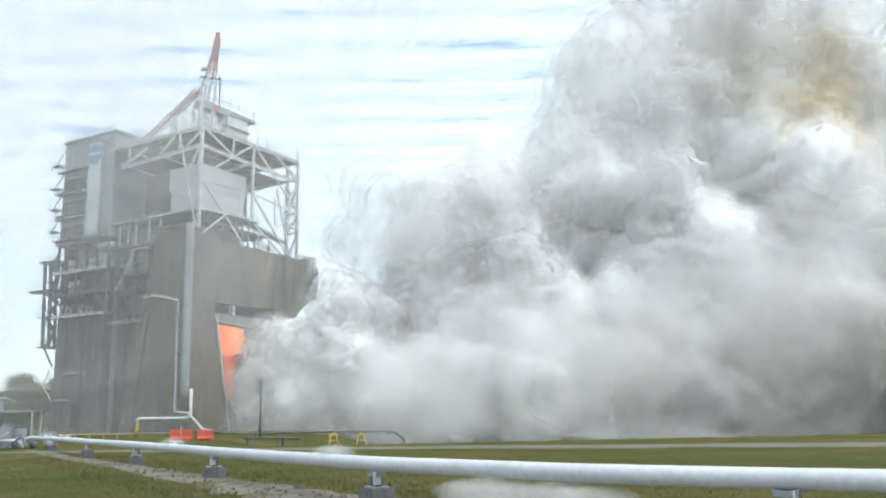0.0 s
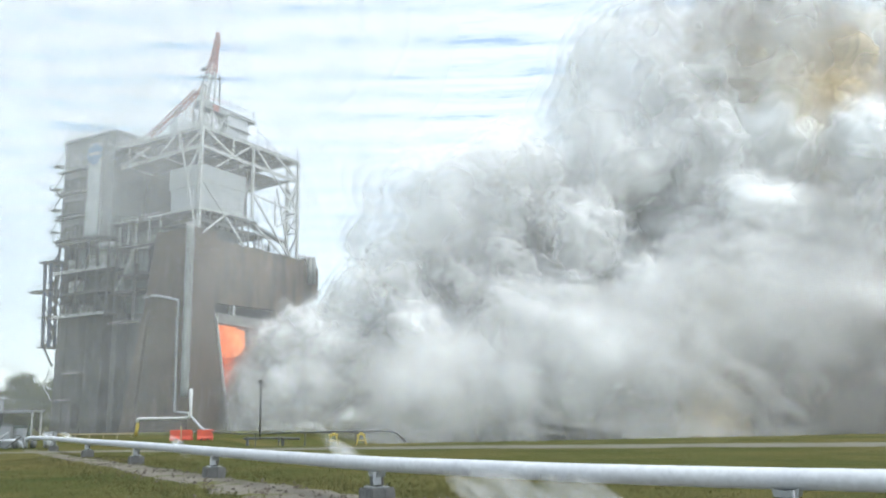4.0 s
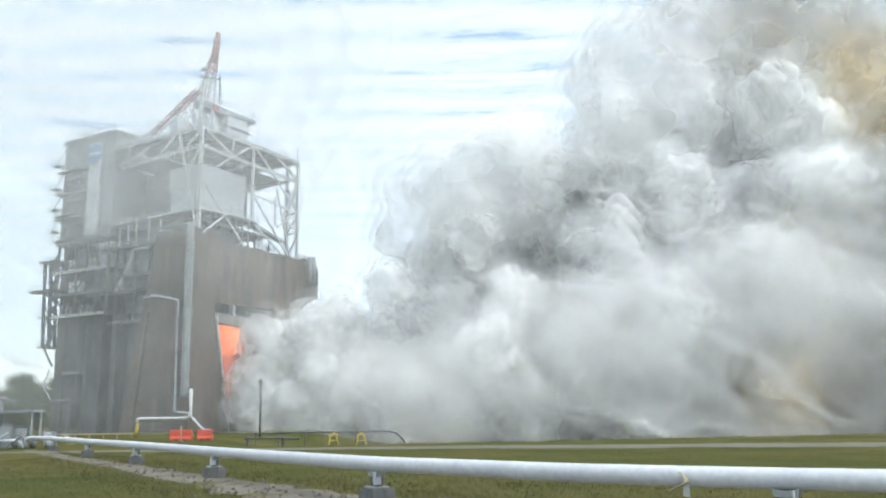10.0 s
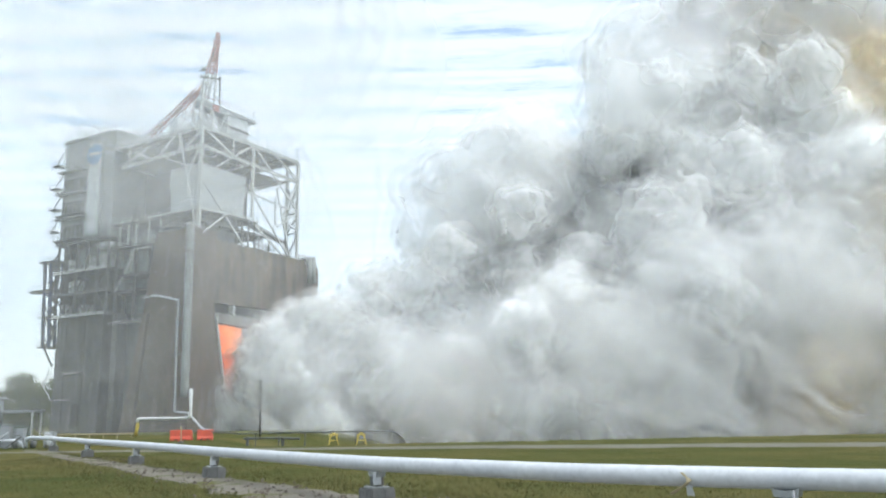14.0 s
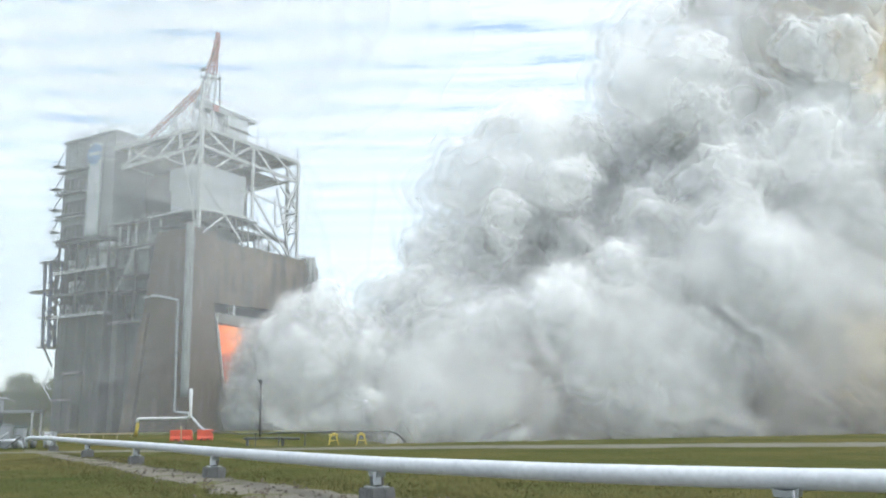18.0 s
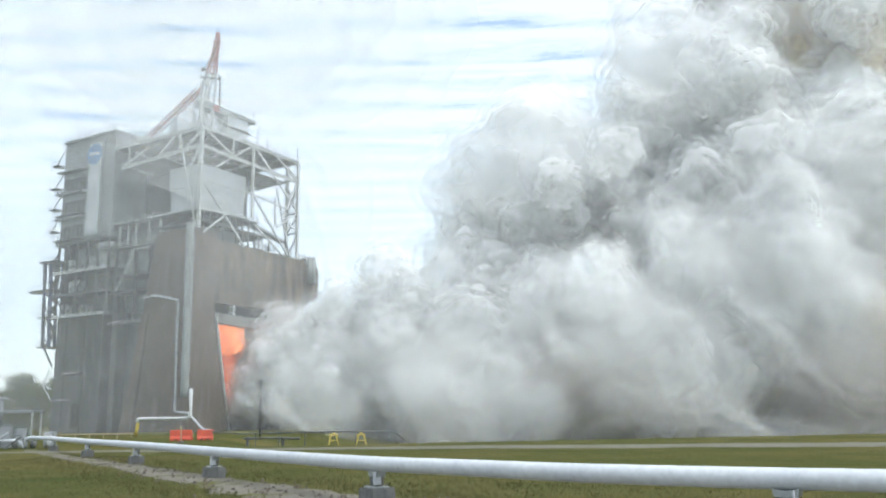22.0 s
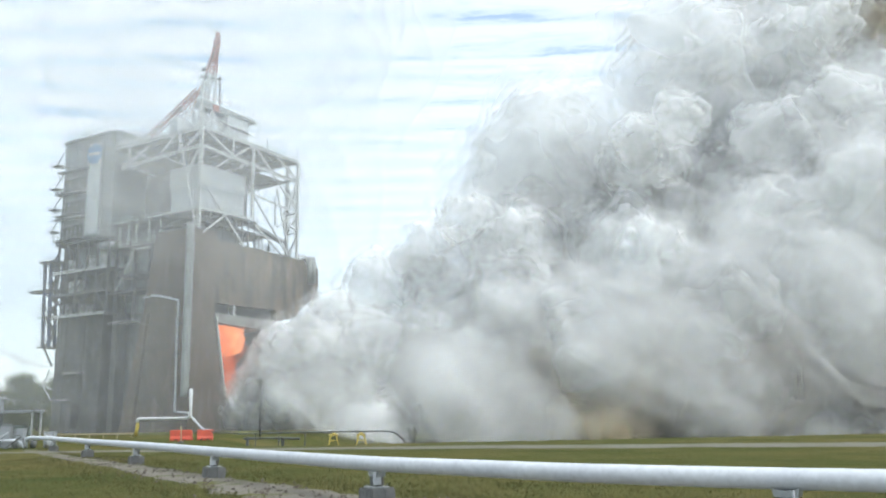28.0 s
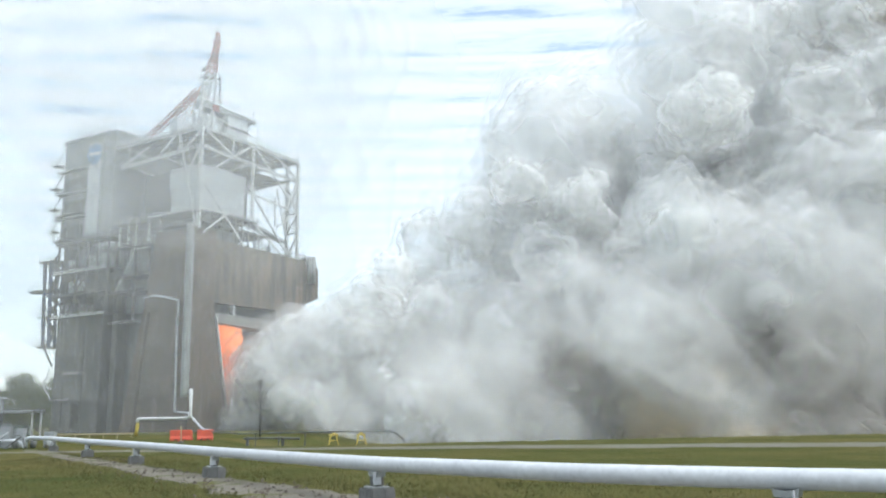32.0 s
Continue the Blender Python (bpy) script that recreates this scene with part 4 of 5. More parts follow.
def light_post(m):
    p = thing("light_post", m, "dark slim yard light post on the grass", "light post")
    part("base", box(-0.2, 0.2, -0.2, 0.2, 0, 0.12, 0.02), BLOCK, p)
    part("pole", tube([(0, 0, 0.1), (-0.03, 0, 5.75)], [0.085, 0.06], 10), POLE, p, "", True)
    part("lamp_head", box(-0.3, 0.12, -0.14, 0.14, 5.62, 5.86, 0.05), POLE, p)
    part("junction_box", box(-0.12, 0.12, -0.2, -0.06, 0.8, 1.2, 0.02), POLE, p)
    return p


light_post(pose(-18.9, 87.9, 0))


def trestle(m):
    t = thing("pipe_trestle", m, "worn yellow steel trestle under the low pipe", "trestle", "yellow trestles")
    for y in (-0.3, 0.3):
        for x in (-0.35, 0.35):
            part("leg", beam((x, y, 0), (x * 0.55, y * 0.8, 0.66), 0.09), YELLOW, t)
    part("top_beam", box(-0.3, 0.3, -0.34, 0.34, 0.64, 0.74, 0.01), YELLOW, t)
    part("tie", beam((-0.28, -0.28, 0.3), (0.28, -0.28, 0.3), 0.06), YELLOW, t)
    part("bracket", box(-0.1, 0.1, -0.12, 0.12, 0.74, 0.86), YELLOW, t)
    return t


for x, y in ((-8.1, 62.4), (-6.2, 63.2)):
    trestle(pose(x, y, land(x, y), 0, 0, 8))

low = thing("low_pipe", pose(0, 0, 0), "dark low steel pipe run on small stands", "pipe")
part("pipe", tube(bent([(-24.5, 88.0, 0.85), (-19.0, 80.0, 0.62), (-8.0, 62.8, 0.9), (-5.9, 63.4, 0.88), (-3.9, 64.0, 0.84), (-3.2, 64.4, 0.3), (-3.0, 64.5, -0.3)], 0.4), 0.065, 10), STEEL_DARK, low, "", True)
for x, y, h in ((-16.9, 76.8, 0.66), (-13.9, 72.0, 0.74), (-11.0, 67.5, 0.8)):
    part("stand_leg", box(x - 0.04, x + 0.04, y - 0.04, y + 0.04, land(x, y) - 0.05, h), STEEL_DARK, low)

hose = thing("ground_pipe", pose(0, 0, 0), "thin dark pipe lying low across the grass", "pipe")
part("pipe", tube([(-19.6, 84.0, 0.12), (-16.0, 82.0, 0.14), (-13.6, 80.5, 0.1)], 0.1, 8), STEEL_DARK, hose)
for x, y in ((-19.2, 83.8), (-15.4, 81.7)):
    part("block", box(x - 0.12, x + 0.12, y - 0.12, y + 0.12, land(x, y) - 0.05, 0.3), STEEL_DARK, hose)

riser = thing("riser_pipe", pose(0, 0, 0), "pale bent riser pipe with a yellow banded leg", "pipe")
part("run", tube(bent([(-42.8, 120, 2.0), (-42.8, 120, 2.35), (-36.0, 120, 2.35), (-35.5, 120, 2.8), (-35.6, 120, 6.4)], 0.5), 0.22, 12), PIPE_PALE, riser, "", True)
part("leg", tube([(-43.0, 120, -0.1), (-42.8, 120, 2.05)], 0.24, 12), YELLOW, riser, "yellow painted pipe leg", True)
part("flange", tube([(-42.85, 120, 1.9), (-42.82, 120, 2.05)], 0.34, 14), GALV, riser)

post = thing("marker_post", pose(-23.0, 75.2, 0), "thin tan steel marker post with a dark foot", "post")
part("pole", tube([(0, 0, 0), (0, 0, 1.45)], 0.06, 8), PIPE_TAN, post)
part("foot", box(-0.2, 0.2, -0.2, 0.2, -0.02, 0.16, 0.02), BLOCK, post)
part("plate", box(-0.1, 0.1, -0.075, -0.06, 1.2, 1.45), PIPE_TAN, post)

kerb = thing("guard_rail", pose(-44.5, 108, 0), "low tan weathered guard rail before the stand", "guard rail")
part("rail", box(-5.5, 5.5, -0.05, 0.05, 0.42, 0.62, 0.02), PIPE_TAN, kerb)
for i in range(7):
    part("post", box(-5.3 + 1.75 * i, -5.2 + 1.75 * i, -0.05, 0.05, -0.05, 0.42), PIPE_TAN, kerb)

shed = thing("pump_shelter", pose(-73.6, 148, 0), "grey steel pump shelter with a flat pale roof", "shelter")
part("roof", box(-5.6, 3.8, -2, 2, 3.9, 4.3, 0.05), CLADDING, shed)
for x in (-4.6, 3.4):
    for y in (-1.6, 1.6):
        part("post", beam((x, y, 0), (x, y, 3.9), 0.25), STEEL_PALE, shed)
part("vessel", tube([(-3.0, 0, 0), (-3.0, 0, 5.8), (-3.0, 0, 6.5)], [0.5, 0.5, 0.2], 14), CLADDING, shed, "upright grey vessel", True)
part("cap", tube([(-3.0, 0, 6.4), (-3.0, 0, 6.6)], 0.9, 14), STEEL_PALE, shed)
part("pump", box(-1.2, 2.4, -0.9, 0.9, 0, 1.8, 0.1), GREEN_PAINT, shed)
for i, (x, y, h, w) in enumerate(((-82.0, 150, 2.6, 1.8), (-79.5, 155, 2.0, 2.6), (-85.5, 158, 3.2, 2.0))):
    e = thing("equipment_cabinet", pose(x, y, 0, 0, 0, 10 * i), "grey-green equipment cabinet behind the field", "cabinet", "yard cabinets")
    part("body", box(-w / 2, w / 2, -0.8, 0.8, 0, h, 0.05), (GREEN_PAINT, CLADDING, GREEN_PAINT)[i], e)
    part("door", box(-w / 3, w / 3, -0.83, -0.8, 0.3, h - 0.2), CLADDING, e)
    part("hood", box(-w / 2 - 0.1, w / 2 + 0.1, -0.95, 0.95, h, h + 0.12), STEEL_PALE, e)


# ---- trees behind the yard ----
def tree(x, y, h, seed):
    rnd = random.Random(seed)
    t = thing("tree", pose(x, y, land(x, y)), "distant olive-green broadleaf tree with a thin crown", "tree", "trees behind the stand")
    pts = [(0, 0, -0.2), (0.1, 0, h * 0.3), (0.3 * rnd.uniform(-1, 1), 0, h * 0.62), (0.5 * rnd.uniform(-1, 1), 0, h * 0.9)]
    part("trunk", tube(pts, [h * 0.022, h * 0.018, h * 0.012, h * 0.004], 7), BARK, t)
    tips = []
    limbs = []
    for i in range(20):
        z = h * rnd.uniform(0.08, 0.88)
        a, ln = rnd.uniform(0, 6.28), h * rnd.uniform(0.12, 0.27) * (1.15 - 0.55 * z / h)
        tip = Vector((ln * math.cos(a), ln * math.sin(a), z + ln * 0.55))
        limbs.append(tube([(0, 0, z), tip * 0.5 + Vector((0, 0, z * 0.45)), tip], [h * 0.008, h * 0.005, h * 0.002], 5))
        tips += [tip, tip * 0.7 + Vector((0, 0, z * 0.28))]
    part("limbs", join(*limbs), BARK, t)
    vs, fs = [], []
    for q in tips + [Vector((0, 0, h * 0.92)), Vector((0.3, 0, h * 0.8))]:
        for _ in range(130):
            o = Vector((rnd.gauss(0, 1), rnd.gauss(0, 1), rnd.gauss(0, 0.7))) * h * 0.075
            s = h * rnd.uniform(0.01, 0.022)
            e = [Vector((rnd.gauss(0, 1), rnd.gauss(0, 1), rnd.gauss(0, 1))).normalized() * s for _ in range(2)]
            k = len(vs)
            vs += [q + o - e[0], q + o + e[1], q + o + e[0], q + o - e[1]]
            fs.append((k, k + 1, k + 2, k + 3))
    part("crown", (vs, fs), LEAVES, t)
    return t


for i in range(18):
    tree(-124 - 4.6 * i + (i % 3) * 2.2, 262 + (i * 37 % 23), (13.5, 17.0, 15.0, 18.5, 14.0)[i % 5], 40 + i)
for i in range(20):
    tree(-112 - 3.6 * i, 236 + (i * 29 % 17), (8.5, 10.5, 9.0, 7.5)[i % 4], 80 + i)



# ---- exhaust: flame and steam ----
def ball(level):
    bm = bmesh.new()
    bmesh.ops.create_icosphere(bm, subdivisions=level, radius=1.0)
    bm.verts.index_update()
    g = [v.co.copy() for v in bm.verts], [tuple(v.index for v in f.verts) for f in bm.faces]
    bm.free()
    return g


BALLS = {4: ball(4)}


def lumps(p, seed, rough):
    """How far the surface of a cloud stands out in the direction p: round heads between soft folds."""
    q = p * 1.15 + Vector((seed * 7.3, seed * 3.1, seed * 5.7))
    a = noise.noise(q)
    b, c, d = (math.sqrt(v * v + 0.006) for v in (noise.noise(q * 1.7 + Vector((3, 1, 2))), noise.noise(q * 3.6), noise.noise(q * 7.0)))
    return 0.86 + 0.36 * a + 0.45 * b + rough * (0.24 * c + 0.06 * d)


SHELLS = (("dense_core", 4, 0.66, 0), ("inner_mist", 4, 0.76, 1), ("inner_mist", 4, 0.87, 2), ("outer_mist", 4, 0.99, 3), ("outer_mist", 4, 1.12, 4), ("thin_mist", 4, 1.28, 5))


def billow_meshes(seed, steam):
    """A lumpy cloud of steam of unit size: a dense body inside looser and looser mist."""
    rnd = random.Random(seed)
    size = Vector((rnd.uniform(0.95, 1.25), rnd.uniform(0.8, 1.0), rnd.uniform(0.8, 1.05)))
    out = []
    for name, level, grow, k in SHELLS:
        vs = [Vector((v.x * size.x, v.y * size.y, v.z * size.z)) * (grow * lumps(v, seed + 0.012 * k, 1.0 - 0.18 * k)) for v in BALLS[level][0]]
        out.append((name, mesh_of(name, vs, BALLS[level][1], steam[k], True)))
    return out


BILLOWS = [billow_meshes(s, STEAM) for s in range(9)]
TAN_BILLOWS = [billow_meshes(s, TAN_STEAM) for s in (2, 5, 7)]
DUST_SHADE_BILLOWS = [billow_meshes(s, DUST_SHADE) for s in (1, 4, 6)]
smoke_rows = []      # (thing, rows), keyed in motions()


def drift(ob, birth, start, out, vel, spin, drag, turn):
    """Rows of a billow that waits at start, is blown through out, and goes on with vel, slowing a little."""
    rows = []
    lead = (Vector(out) - Vector(start)).length / max(1.0, vel.length) * 0.8
    times = sorted({0.0, SECONDS} | {t for t in (birth, birth + lead, *[birth + lead + 4.0 * k for k in range(1, 12)]) if 0 < t < SECONDS})
    for t in times:
        a = t - birth
        if a <= 0:
            p = Vector(start)
        elif a < lead:
            p = Vector(start).lerp(Vector(out), a / lead)
        else:
            b = a - lead
            p = Vector(out) + vel * (b / (1 + drag * b))
        g = max(0.0, a) * spin
        rows.append((t, pose(p.x, p.y, p.z, turn[0] + g * 0.3, turn[1] + g, turn[2])))
    smoke_rows.append((ob, rows))
    return rows[0][1]


def billow(shells, size, birth, start, out, vel, spin, drag, label, group):
    ob = new("steam_billow")
    turn = [random.uniform(0, 360) for _ in range(3)]
    ob.matrix_basis = drift(ob, birth, start, out, vel, spin, drag, turn) @ Matrix.Diagonal((size, size, size, 1))
    for name, me in shells:
        new(name, me).parent = ob
    return tagged(ob, label, "smoke", group)


def build_steam():
    rnd = random.Random(5)
    # puffs that burst out of the flame opening and roll away along the plume
    n = 84
    for i in range(n):
        birth = -22 + 53.0 * i / n + rnd.uniform(-0.3, 0.3)
        k = (i * 0.618034) % 1.0
        up = 0.06 + 0.62 * k
        size = rnd.uniform(5.2, 8.2) * (1.1 - 0.15 * k)
        sp = rnd.uniform(2.8, 4.4) / (0.75 + 0.4 * up)
        start = (-45.5 + rnd.uniform(-1, 2), 188 + rnd.uniform(-3, 3), rnd.uniform(-1, 3))
        out = (-35.8 + rnd.uniform(-1.0, 3.0), 176 + rnd.uniform(-5, 6), rnd.uniform(2, 8) + up * 17)
        billow(BILLOWS[i % 9][1::2] if up > 0.3 else BILLOWS[i % 9], size, birth, start, out, Vector((sp, rnd.uniform(-0.5, 0.2), sp * up)), rnd.uniform(5, 14), 0.006,
               "white puff of steam bursting from the flame opening", "steam puffs")
    # large billows that swell up from the trench and roll away
    n = 118
    for i in range(n):
        birth = -38 + 67.0 * i / n + rnd.uniform(-0.4, 0.4)
        k = (i * 0.618034) % 1.0
        x = -30 + 116 * k
        size = 7.6 + 8.0 * min(1.0, (x + 31) / 75) * rnd.uniform(0.8, 1.15)
        up = rnd.uniform(0.35, 0.85)
        sp = rnd.uniform(1.9, 3.6)
        y = 170 + rnd.uniform(-12, 22) * min(1.0, 0.5 + k)
        start = (x - 2, y, -4.5 - 1.5 * size)
        out = (x, y, -3.0)
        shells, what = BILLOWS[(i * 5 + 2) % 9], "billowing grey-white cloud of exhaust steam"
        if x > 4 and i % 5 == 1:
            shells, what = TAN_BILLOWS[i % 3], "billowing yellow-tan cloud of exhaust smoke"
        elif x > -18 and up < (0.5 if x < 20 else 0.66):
            # dust, with the shade at the plume's base put into its colour
            shells, what, up = DUST_SHADE_BILLOWS[i % 3], "low grey-brown dusty cloud of exhaust, darkened for the plume's shaded base", up * 0.6
        if up > 0.6:
            shells = shells[1::2]
        billow(shells, size, birth, start, out, Vector((sp, rnd.uniform(-0.3, 0.3), sp * up)), rnd.uniform(2, 7), 0.004, what, "steam billows")
    # the head of the plume, already high at the start, thinning towards its upper edge
    for i in range(26):
        x = -8 + 112 * ((i * 0.618034 + 0.2) % 1.0)
        top = min(98, 40 + (x + 8) * 0.86)
        z = top * (0.6 + 0.4 * ((i * 0.414) % 1.0))
        at = (x, 188 + rnd.uniform(-8, 10), z)
        # some on the right take the dark dust-and-shade colour
        shells = TAN_BILLOWS[i % 3][1:] if x > 55 and z < 0.8 * top and i % 3 == 1 else DUST_SHADE_BILLOWS[i % 3] if x > 45 and i % 3 == 0 else BILLOWS[(i * 4) % 9]
        billow(shells[0::2] if z < 0.68 * top else shells[2::2] if z < 0.8 * top else shells[3:], rnd.uniform(12, 17), -1.0, at, at, Vector((rnd.uniform(0.5, 1.3), 0, rnd.uniform(0.2, 0.7))), rnd.uniform(1.5, 4), 0.0,
               "high loose cloud of exhaust steam", "steam billows")
    # the slow body of the plume behind the rolling billows
    for i, (x, y, z, size) in enumerate(((24, 196, 28, 14), (42, 198, 38, 15), (60, 198, 46, 16), (82, 198, 50, 17), (100, 200, 44, 18))):
        billow(BILLOWS[(i * 2 + 3) % 9][0::2], size, -1.0, (x, y, z), (x, y, z), Vector((rnd.uniform(0.2, 0.5), 0, rnd.uniform(0.1, 0.3))), rnd.uniform(1.5, 3), 0.0,
               "broad slow cloud of exhaust steam", "steam billows")


build_steam()


# low white puffs that roll out over the ground in front of the plume for a while
def ground_puff(k, size, x, y, t0, t1):
    ob = thing("ground_puff", pose(x, y, -6 - 2 * size), "low white puff of steam rolling over the ground", "smoke", "ground puffs")
    for name, me in BILLOWS[k]:
        new(name, me).parent = ob
    low, top = -6 - 2 * size, -3.0 + 0.35 * size
    rows = [(0.0, x - 2, y + 14, low), (t0, x - 2, y + 10, low), (t0 + 1.2, x, y + 1, top), ((t0 + t1) / 2, x + 1.5, y, top + 0.15 * size), (t1 - 0.8, x + 3.5, y + 2, top), (t1 + 0.6, x + 5, y + 12, low), (SECONDS, x + 5, y + 14, low)]
    rows = [(t, pose(px, py, pz, 0, 9 * i, 60 * k + 12 * i)) for i, (t, px, py, pz) in enumerate(rows)]
    ob.matrix_basis = rows[0][1] @ Matrix.Diagonal((size * 1.3, size, size * 0.75, 1))
    smoke_rows.append((ob, rows))


for k, puff in enumerate(((3.2, 34, 152, 8.4, 11.6), (2.6, 40, 152, 9.0, 12.0), (2.4, 5, 150, 15.2, 18.6), (2.8, 9.5, 151, 15.6, 19.0), (2.2, 13, 150, 15.4, 18.2), (2.6, 6, 151, 18.6, 21.4), (3.4, 33, 152, 19.6, 22.2), (7.0, 66, 156, 22.4, 25.6), (4.0, 16, 152, 24.2, 26.4))):
    ground_puff(k, *puff)


# the burst of steam that churns right at the flame opening, swelling and sinking
SURGE = ((0, 0.0), (3, 0.1), (5, 0.9), (6, 1.0), (7.2, 0.1), (10, 0.0), (12.5, 0.25), (13.6, 0.7), (15.5, 0.4), (17, 0.35), (18.2, 0.8), (19.2, 0.6), (20.5, 0.1), (23, 0.2), (25, 0.15), (28, 0.1), (30.4, 0.45), (32, 0.1))
for k, (x, y, z, size) in enumerate(((-38.5, 176, 4, 4.6), (-37.0, 176, 8.5, 4.6), (-33.5, 175, 13, 5.4), (-30.5, 172, 6, 6.4), (-29.0, 178, 17, 5.0), (-25.0, 174, 15, 6.2), (-24.0, 172, 5, 6.6), (-37.5, 178, 9, 3.8))):
    ob = thing("steam_burst", pose(x, y, z), "white burst of steam churning at the flame opening", "smoke", "steam bursts")
    for name, me in BILLOWS[(k * 2 + 1) % 9]:
        new(name, me).parent = ob
    ob.matrix_basis = pose(x, y, z) @ Matrix.Diagonal((size, size, size, 1))
    smoke_rows.append((ob, [(t, pose(x - 3.0 * u + 0.5 * math.sin(t + k), y, z + 6.5 * u + 0.6 * math.sin(1.7 * t + 2 * k), 3 * t, 6 * t + 40 * k, 0)) for t, u in SURGE]))


# wide loose mist behind the billows; the nearer four are haze added to soften contrast
def loose_mist(k, size, a, b, thin):
    ob = thing("steam_haze", pose(*a), "wide loose haze behind the billows and added in front of them", "smoke", "steam haze")
    for name, me in BILLOWS[k][4 if thin else 3:]:
        new(name, me).parent = ob
    for j, (_, me) in enumerate(BILLOWS[(k + 4) % 9][5:6]):
        inner = new("inner_mist", me)
        inner.parent = ob
        inner.scale = [0.75 - 0.2 * j] * 3
    ob.matrix_basis = pose(*a) @ Matrix.Diagonal((*size, 1))
    smoke_rows.append((ob, [(0.0, pose(*a)), (SECONDS, pose(*b))]))


for k, (size, a, b) in enumerate((((16, 10, 13), (-20, 196, 12), (-12, 196, 14, 0, 20, 0)), ((20, 12, 18), (2, 198, 22), (10, 198, 27, 0, 20, 0)), ((24, 14, 22), (28, 200, 42), (38, 200, 46, 0, 15, 0)),
                                  ((28, 16, 26), (58, 202, 60), (70, 202, 62, 0, 15, 0)), ((30, 16, 28), (92, 204, 62), (104, 204, 66, 0, 12, 0)), ((26, 14, 20), (64, 200, 22), (76, 200, 24, 0, 12, 0)),
                                  ((20, 8, 14), (-12, 152, 2), (-4, 152, 4, 0, 25, 0)), ((24, 9, 19), (14, 150, 6), (24, 150, 9, 0, 25, 0)), ((30, 9, 22), (46, 148, 13), (58, 148, 17, 0, 20, 0)), ((32, 9, 26), (82, 150, 22), (94, 150, 26, 0, 20, 0)))):
    loose_mist(k % 9, size, a, b, a[1] < 160)


# cold vapour that curls off the near pipeline in the first seconds and sinks into the grass
WISPS = [[("vapour_layer", mesh_of("vapour_layer", [v * (g * (0.55 + 0.45 * lumps(v, 70 + s + 0.2 * g, 1.0))) for v in BALLS[4][0]], BALLS[4][1], VAPOUR, True))
          for g in (0.45, 0.65, 0.85, 1.05, 1.25)] for s in range(3)]


def wisp(k, size, rows):
    ob = thing("vapour_wisp", pose(*rows[0][1]), "thin white curl of cold vapour under the pipeline", "vapour", "vapour wisps")
    for name, me in WISPS[k % 3]:
        new(name, me).parent = ob
    ob.matrix_basis = pose(*rows[0][1]) @ Matrix.Diagonal((*size, 1))
    smoke_rows.append((ob, [(t, pose(*p)) for t, p in rows]))


for k in range(5):
    x, y = 0.3 + 0.5 * k, 16.1 - 0.5 * k
    wisp(k, (0.42 + 0.12 * (k % 3), 0.2, 0.16 + 0.06 * (k % 2)), [(0, (x, y - 0.3, 0.42)), (3, (x + 0.15, y - 0.35, 0.4, 0, 25, 0)), (7, (x + 0.2, y - 0.6, 0.3, 0, 50, 0)), (9.0, (x + 0.3, y - 1.6, -0.9, 0, 70, 0)), (32, (x + 0.3, y - 1.8, -0.9, 0, 80, 0))])
for k, (x, y, late) in enumerate(((-2.6, 19.9, 7.0), (-24.0, 54.6, 10.0), (-28.6, 62.0, 29.5), (-10.2, 32.4, 4.0))):
    wisp((k + 3) % 9, (0.4, 0.2, 0.14), [(0, (x, y, 0.98)), (late * 0.5, (x + 0.25, y - 0.3, 1.02, 0, 30, 0)), (late, (x + 0.4, y - 0.5, 0.86, 0, 45, 0)), (late + 1.2, (x + 0.5, y - 0.5, -0.9, 0, 60, 0)), (32, (x + 0.5, y - 0.5, -0.95, 0, 60, 0))])


# thin veils of steam that hang and drift between the field and the stand
def veil(seed, size, rows, layers):
    ob = thing("steam_veil", pose(*rows[0][1]), "thin translucent veil of drifting steam", "steam", "steam veils")
    for k in range(layers):
        g = 1 - 0.17 * k
        vs = [Vector((v.x * size[0], v.y * size[1], v.z * size[2])) * (g * (0.7 + 0.3 * lumps(v, seed + 0.4 * k, 0.5))) for v in BALLS[4][0]]
        part("veil_layer", (vs, BALLS[4][1]), VEIL, ob, "", True)
    smoke_rows.append((ob, [(t, pose(*p)) for t, p in rows]))
    return ob


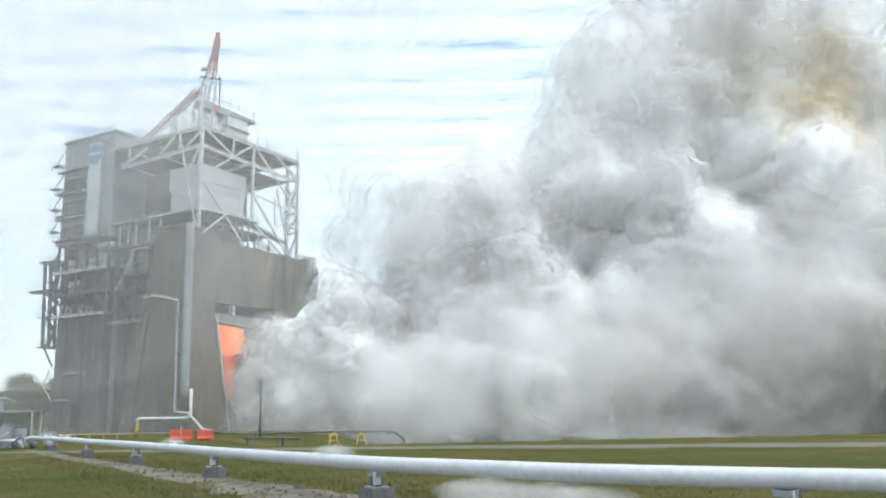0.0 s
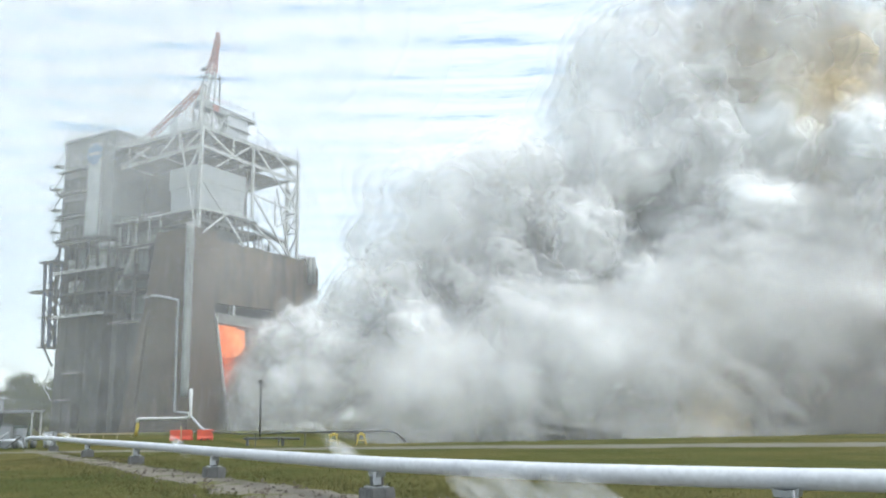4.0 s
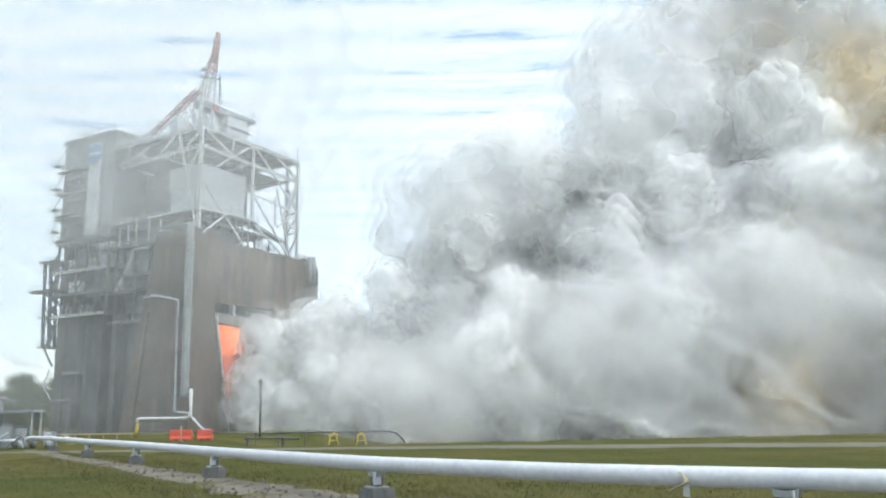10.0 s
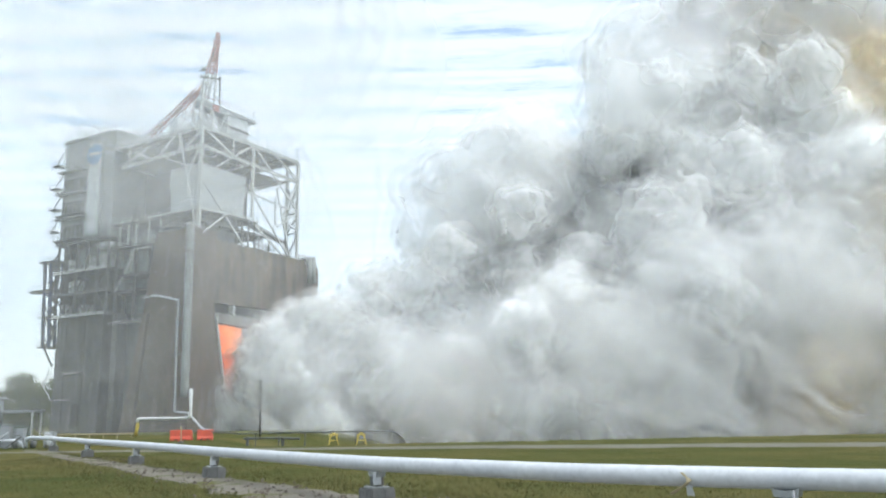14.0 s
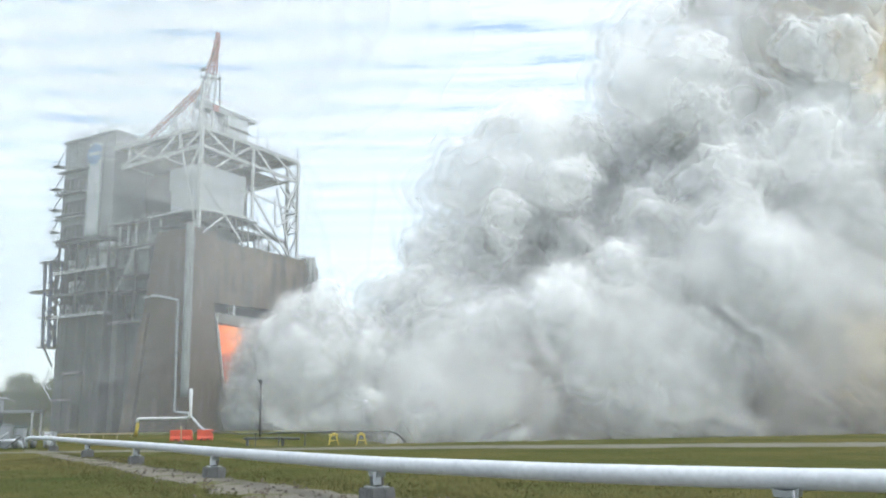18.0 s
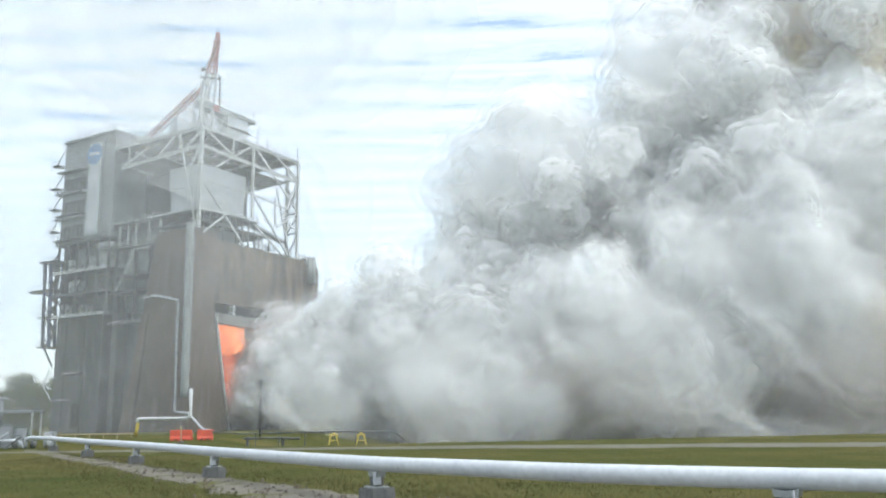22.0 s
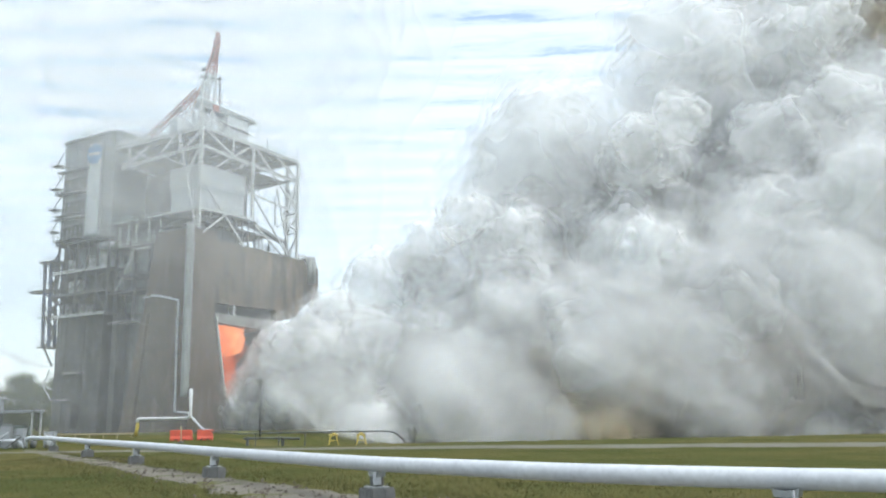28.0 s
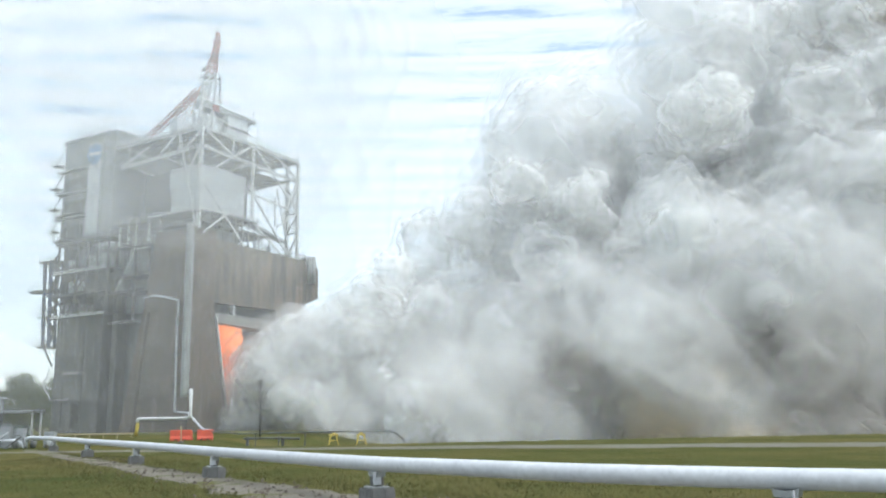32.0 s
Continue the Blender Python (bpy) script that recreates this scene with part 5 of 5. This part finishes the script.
veil(61, (64, 14, 78), [(0, (-64, 138, 24)), (10, (-60, 138, 26)), (22, (-62, 138, 22)), (32, (-58, 138, 27))], 3)
veil(62, (40, 12, 36), [(0, (-84, 134, 66)), (7, (-64, 134, 62)), (10, (-54, 134, 60)), (16, (-36, 134, 70)), (24, (-34, 134, 74)), (29, (-44, 134, 62)), (32, (-48, 134, 58))], 3)
veil(63, (44, 12, 34), [(0, (-40, 142, 74)), (8, (-44, 142, 68)), (14, (-46, 142, 70)), (22, (-44, 142, 76)), (32, (-42, 142, 66))], 3)
veil(64, (46, 12, 40), [(0, (-66, 146, 34)), (9, (-64, 146, 38)), (16, (-68, 146, 34)), (24, (-66, 146, 36)), (32, (-60, 146, 40))], 3)


def build_flame():
    f = thing("flame", STAND @ pose(10, 4, 16), "glowing orange rocket flame under the deck", "flame")
    # the lower shells glow for firelight falling on the steam there
    for k, (x, z, sx, sz, me) in enumerate(((1.2, 3.4, 5.0, 2.6, FLAME), (1.0, 3.0, 6.2, 3.6, FLAME), (0.4, 2.2, 6.8, 5.2, GLOW), (-0.6, -1.0, 5.4, 8.0, GLOW), (-0.6, -3.0, 4.6, 11.0, GLOW), (0.2, -4.0, 3.8, 10.0, GLOW))):
        vs = [Vector((math.copysign(abs(v.x) ** (0.55 if k < 3 else 1.0), v.x) * sx + x - 0.18 * sz * v.z * (k > 2), v.y * (2.0 + 0.25 * k), v.z * sz + z)) * (1 + 0.2 * noise.noise(v * 2 + Vector((k, 0, 0)))) for v in BALLS[4][0]]
        part("flame_tongue" if k < 2 else "flame_glow", (vs, BALLS[4][1]), me, f, "", True)
    return f


flame = build_flame()


# ---- what moves ----
def motions():
    walk(clouds, [(0.0, pose(0, 0, 0)), (SECONDS, pose(17, -74, 0))])
    walk(flame, [(t, STAND @ pose(10 + 0.3 * math.sin(t * 2.1), 4, 16 + 0.25 * math.sin(t * 2.9), 0, 4 * math.sin(t * 1.7), 0)) for t in [0.5 * k for k in range(65)]])
    walk(scrap, [(0.0, pose(9.5, 8.6, 0.1)), (7.9, pose(9.5, 8.6, 0.1)), (8.7, pose(3.5, 12.8, 0.78, 0, 50, 20)), (9.2, pose(3.42, 12.82, 0.72)), (11, pose(3.46, 12.82, 0.71, 0, 8, 10)), (13, pose(3.44, 12.82, 0.72, 0, -6, 0)),
                 (14.6, pose(3.5, 12.82, 0.7, 0, 5, 8)), (15.4, pose(4.6, 11.0, 0.3, 0, 60, 30)), (16.2, pose(8.5, 8.8, 0.1, 0, 80, 30)), (SECONDS, pose(8.5, 8.8, 0.1, 0, 80, 30))])
    for ob, rows in smoke_rows:
        walk(ob, rows)


motions()
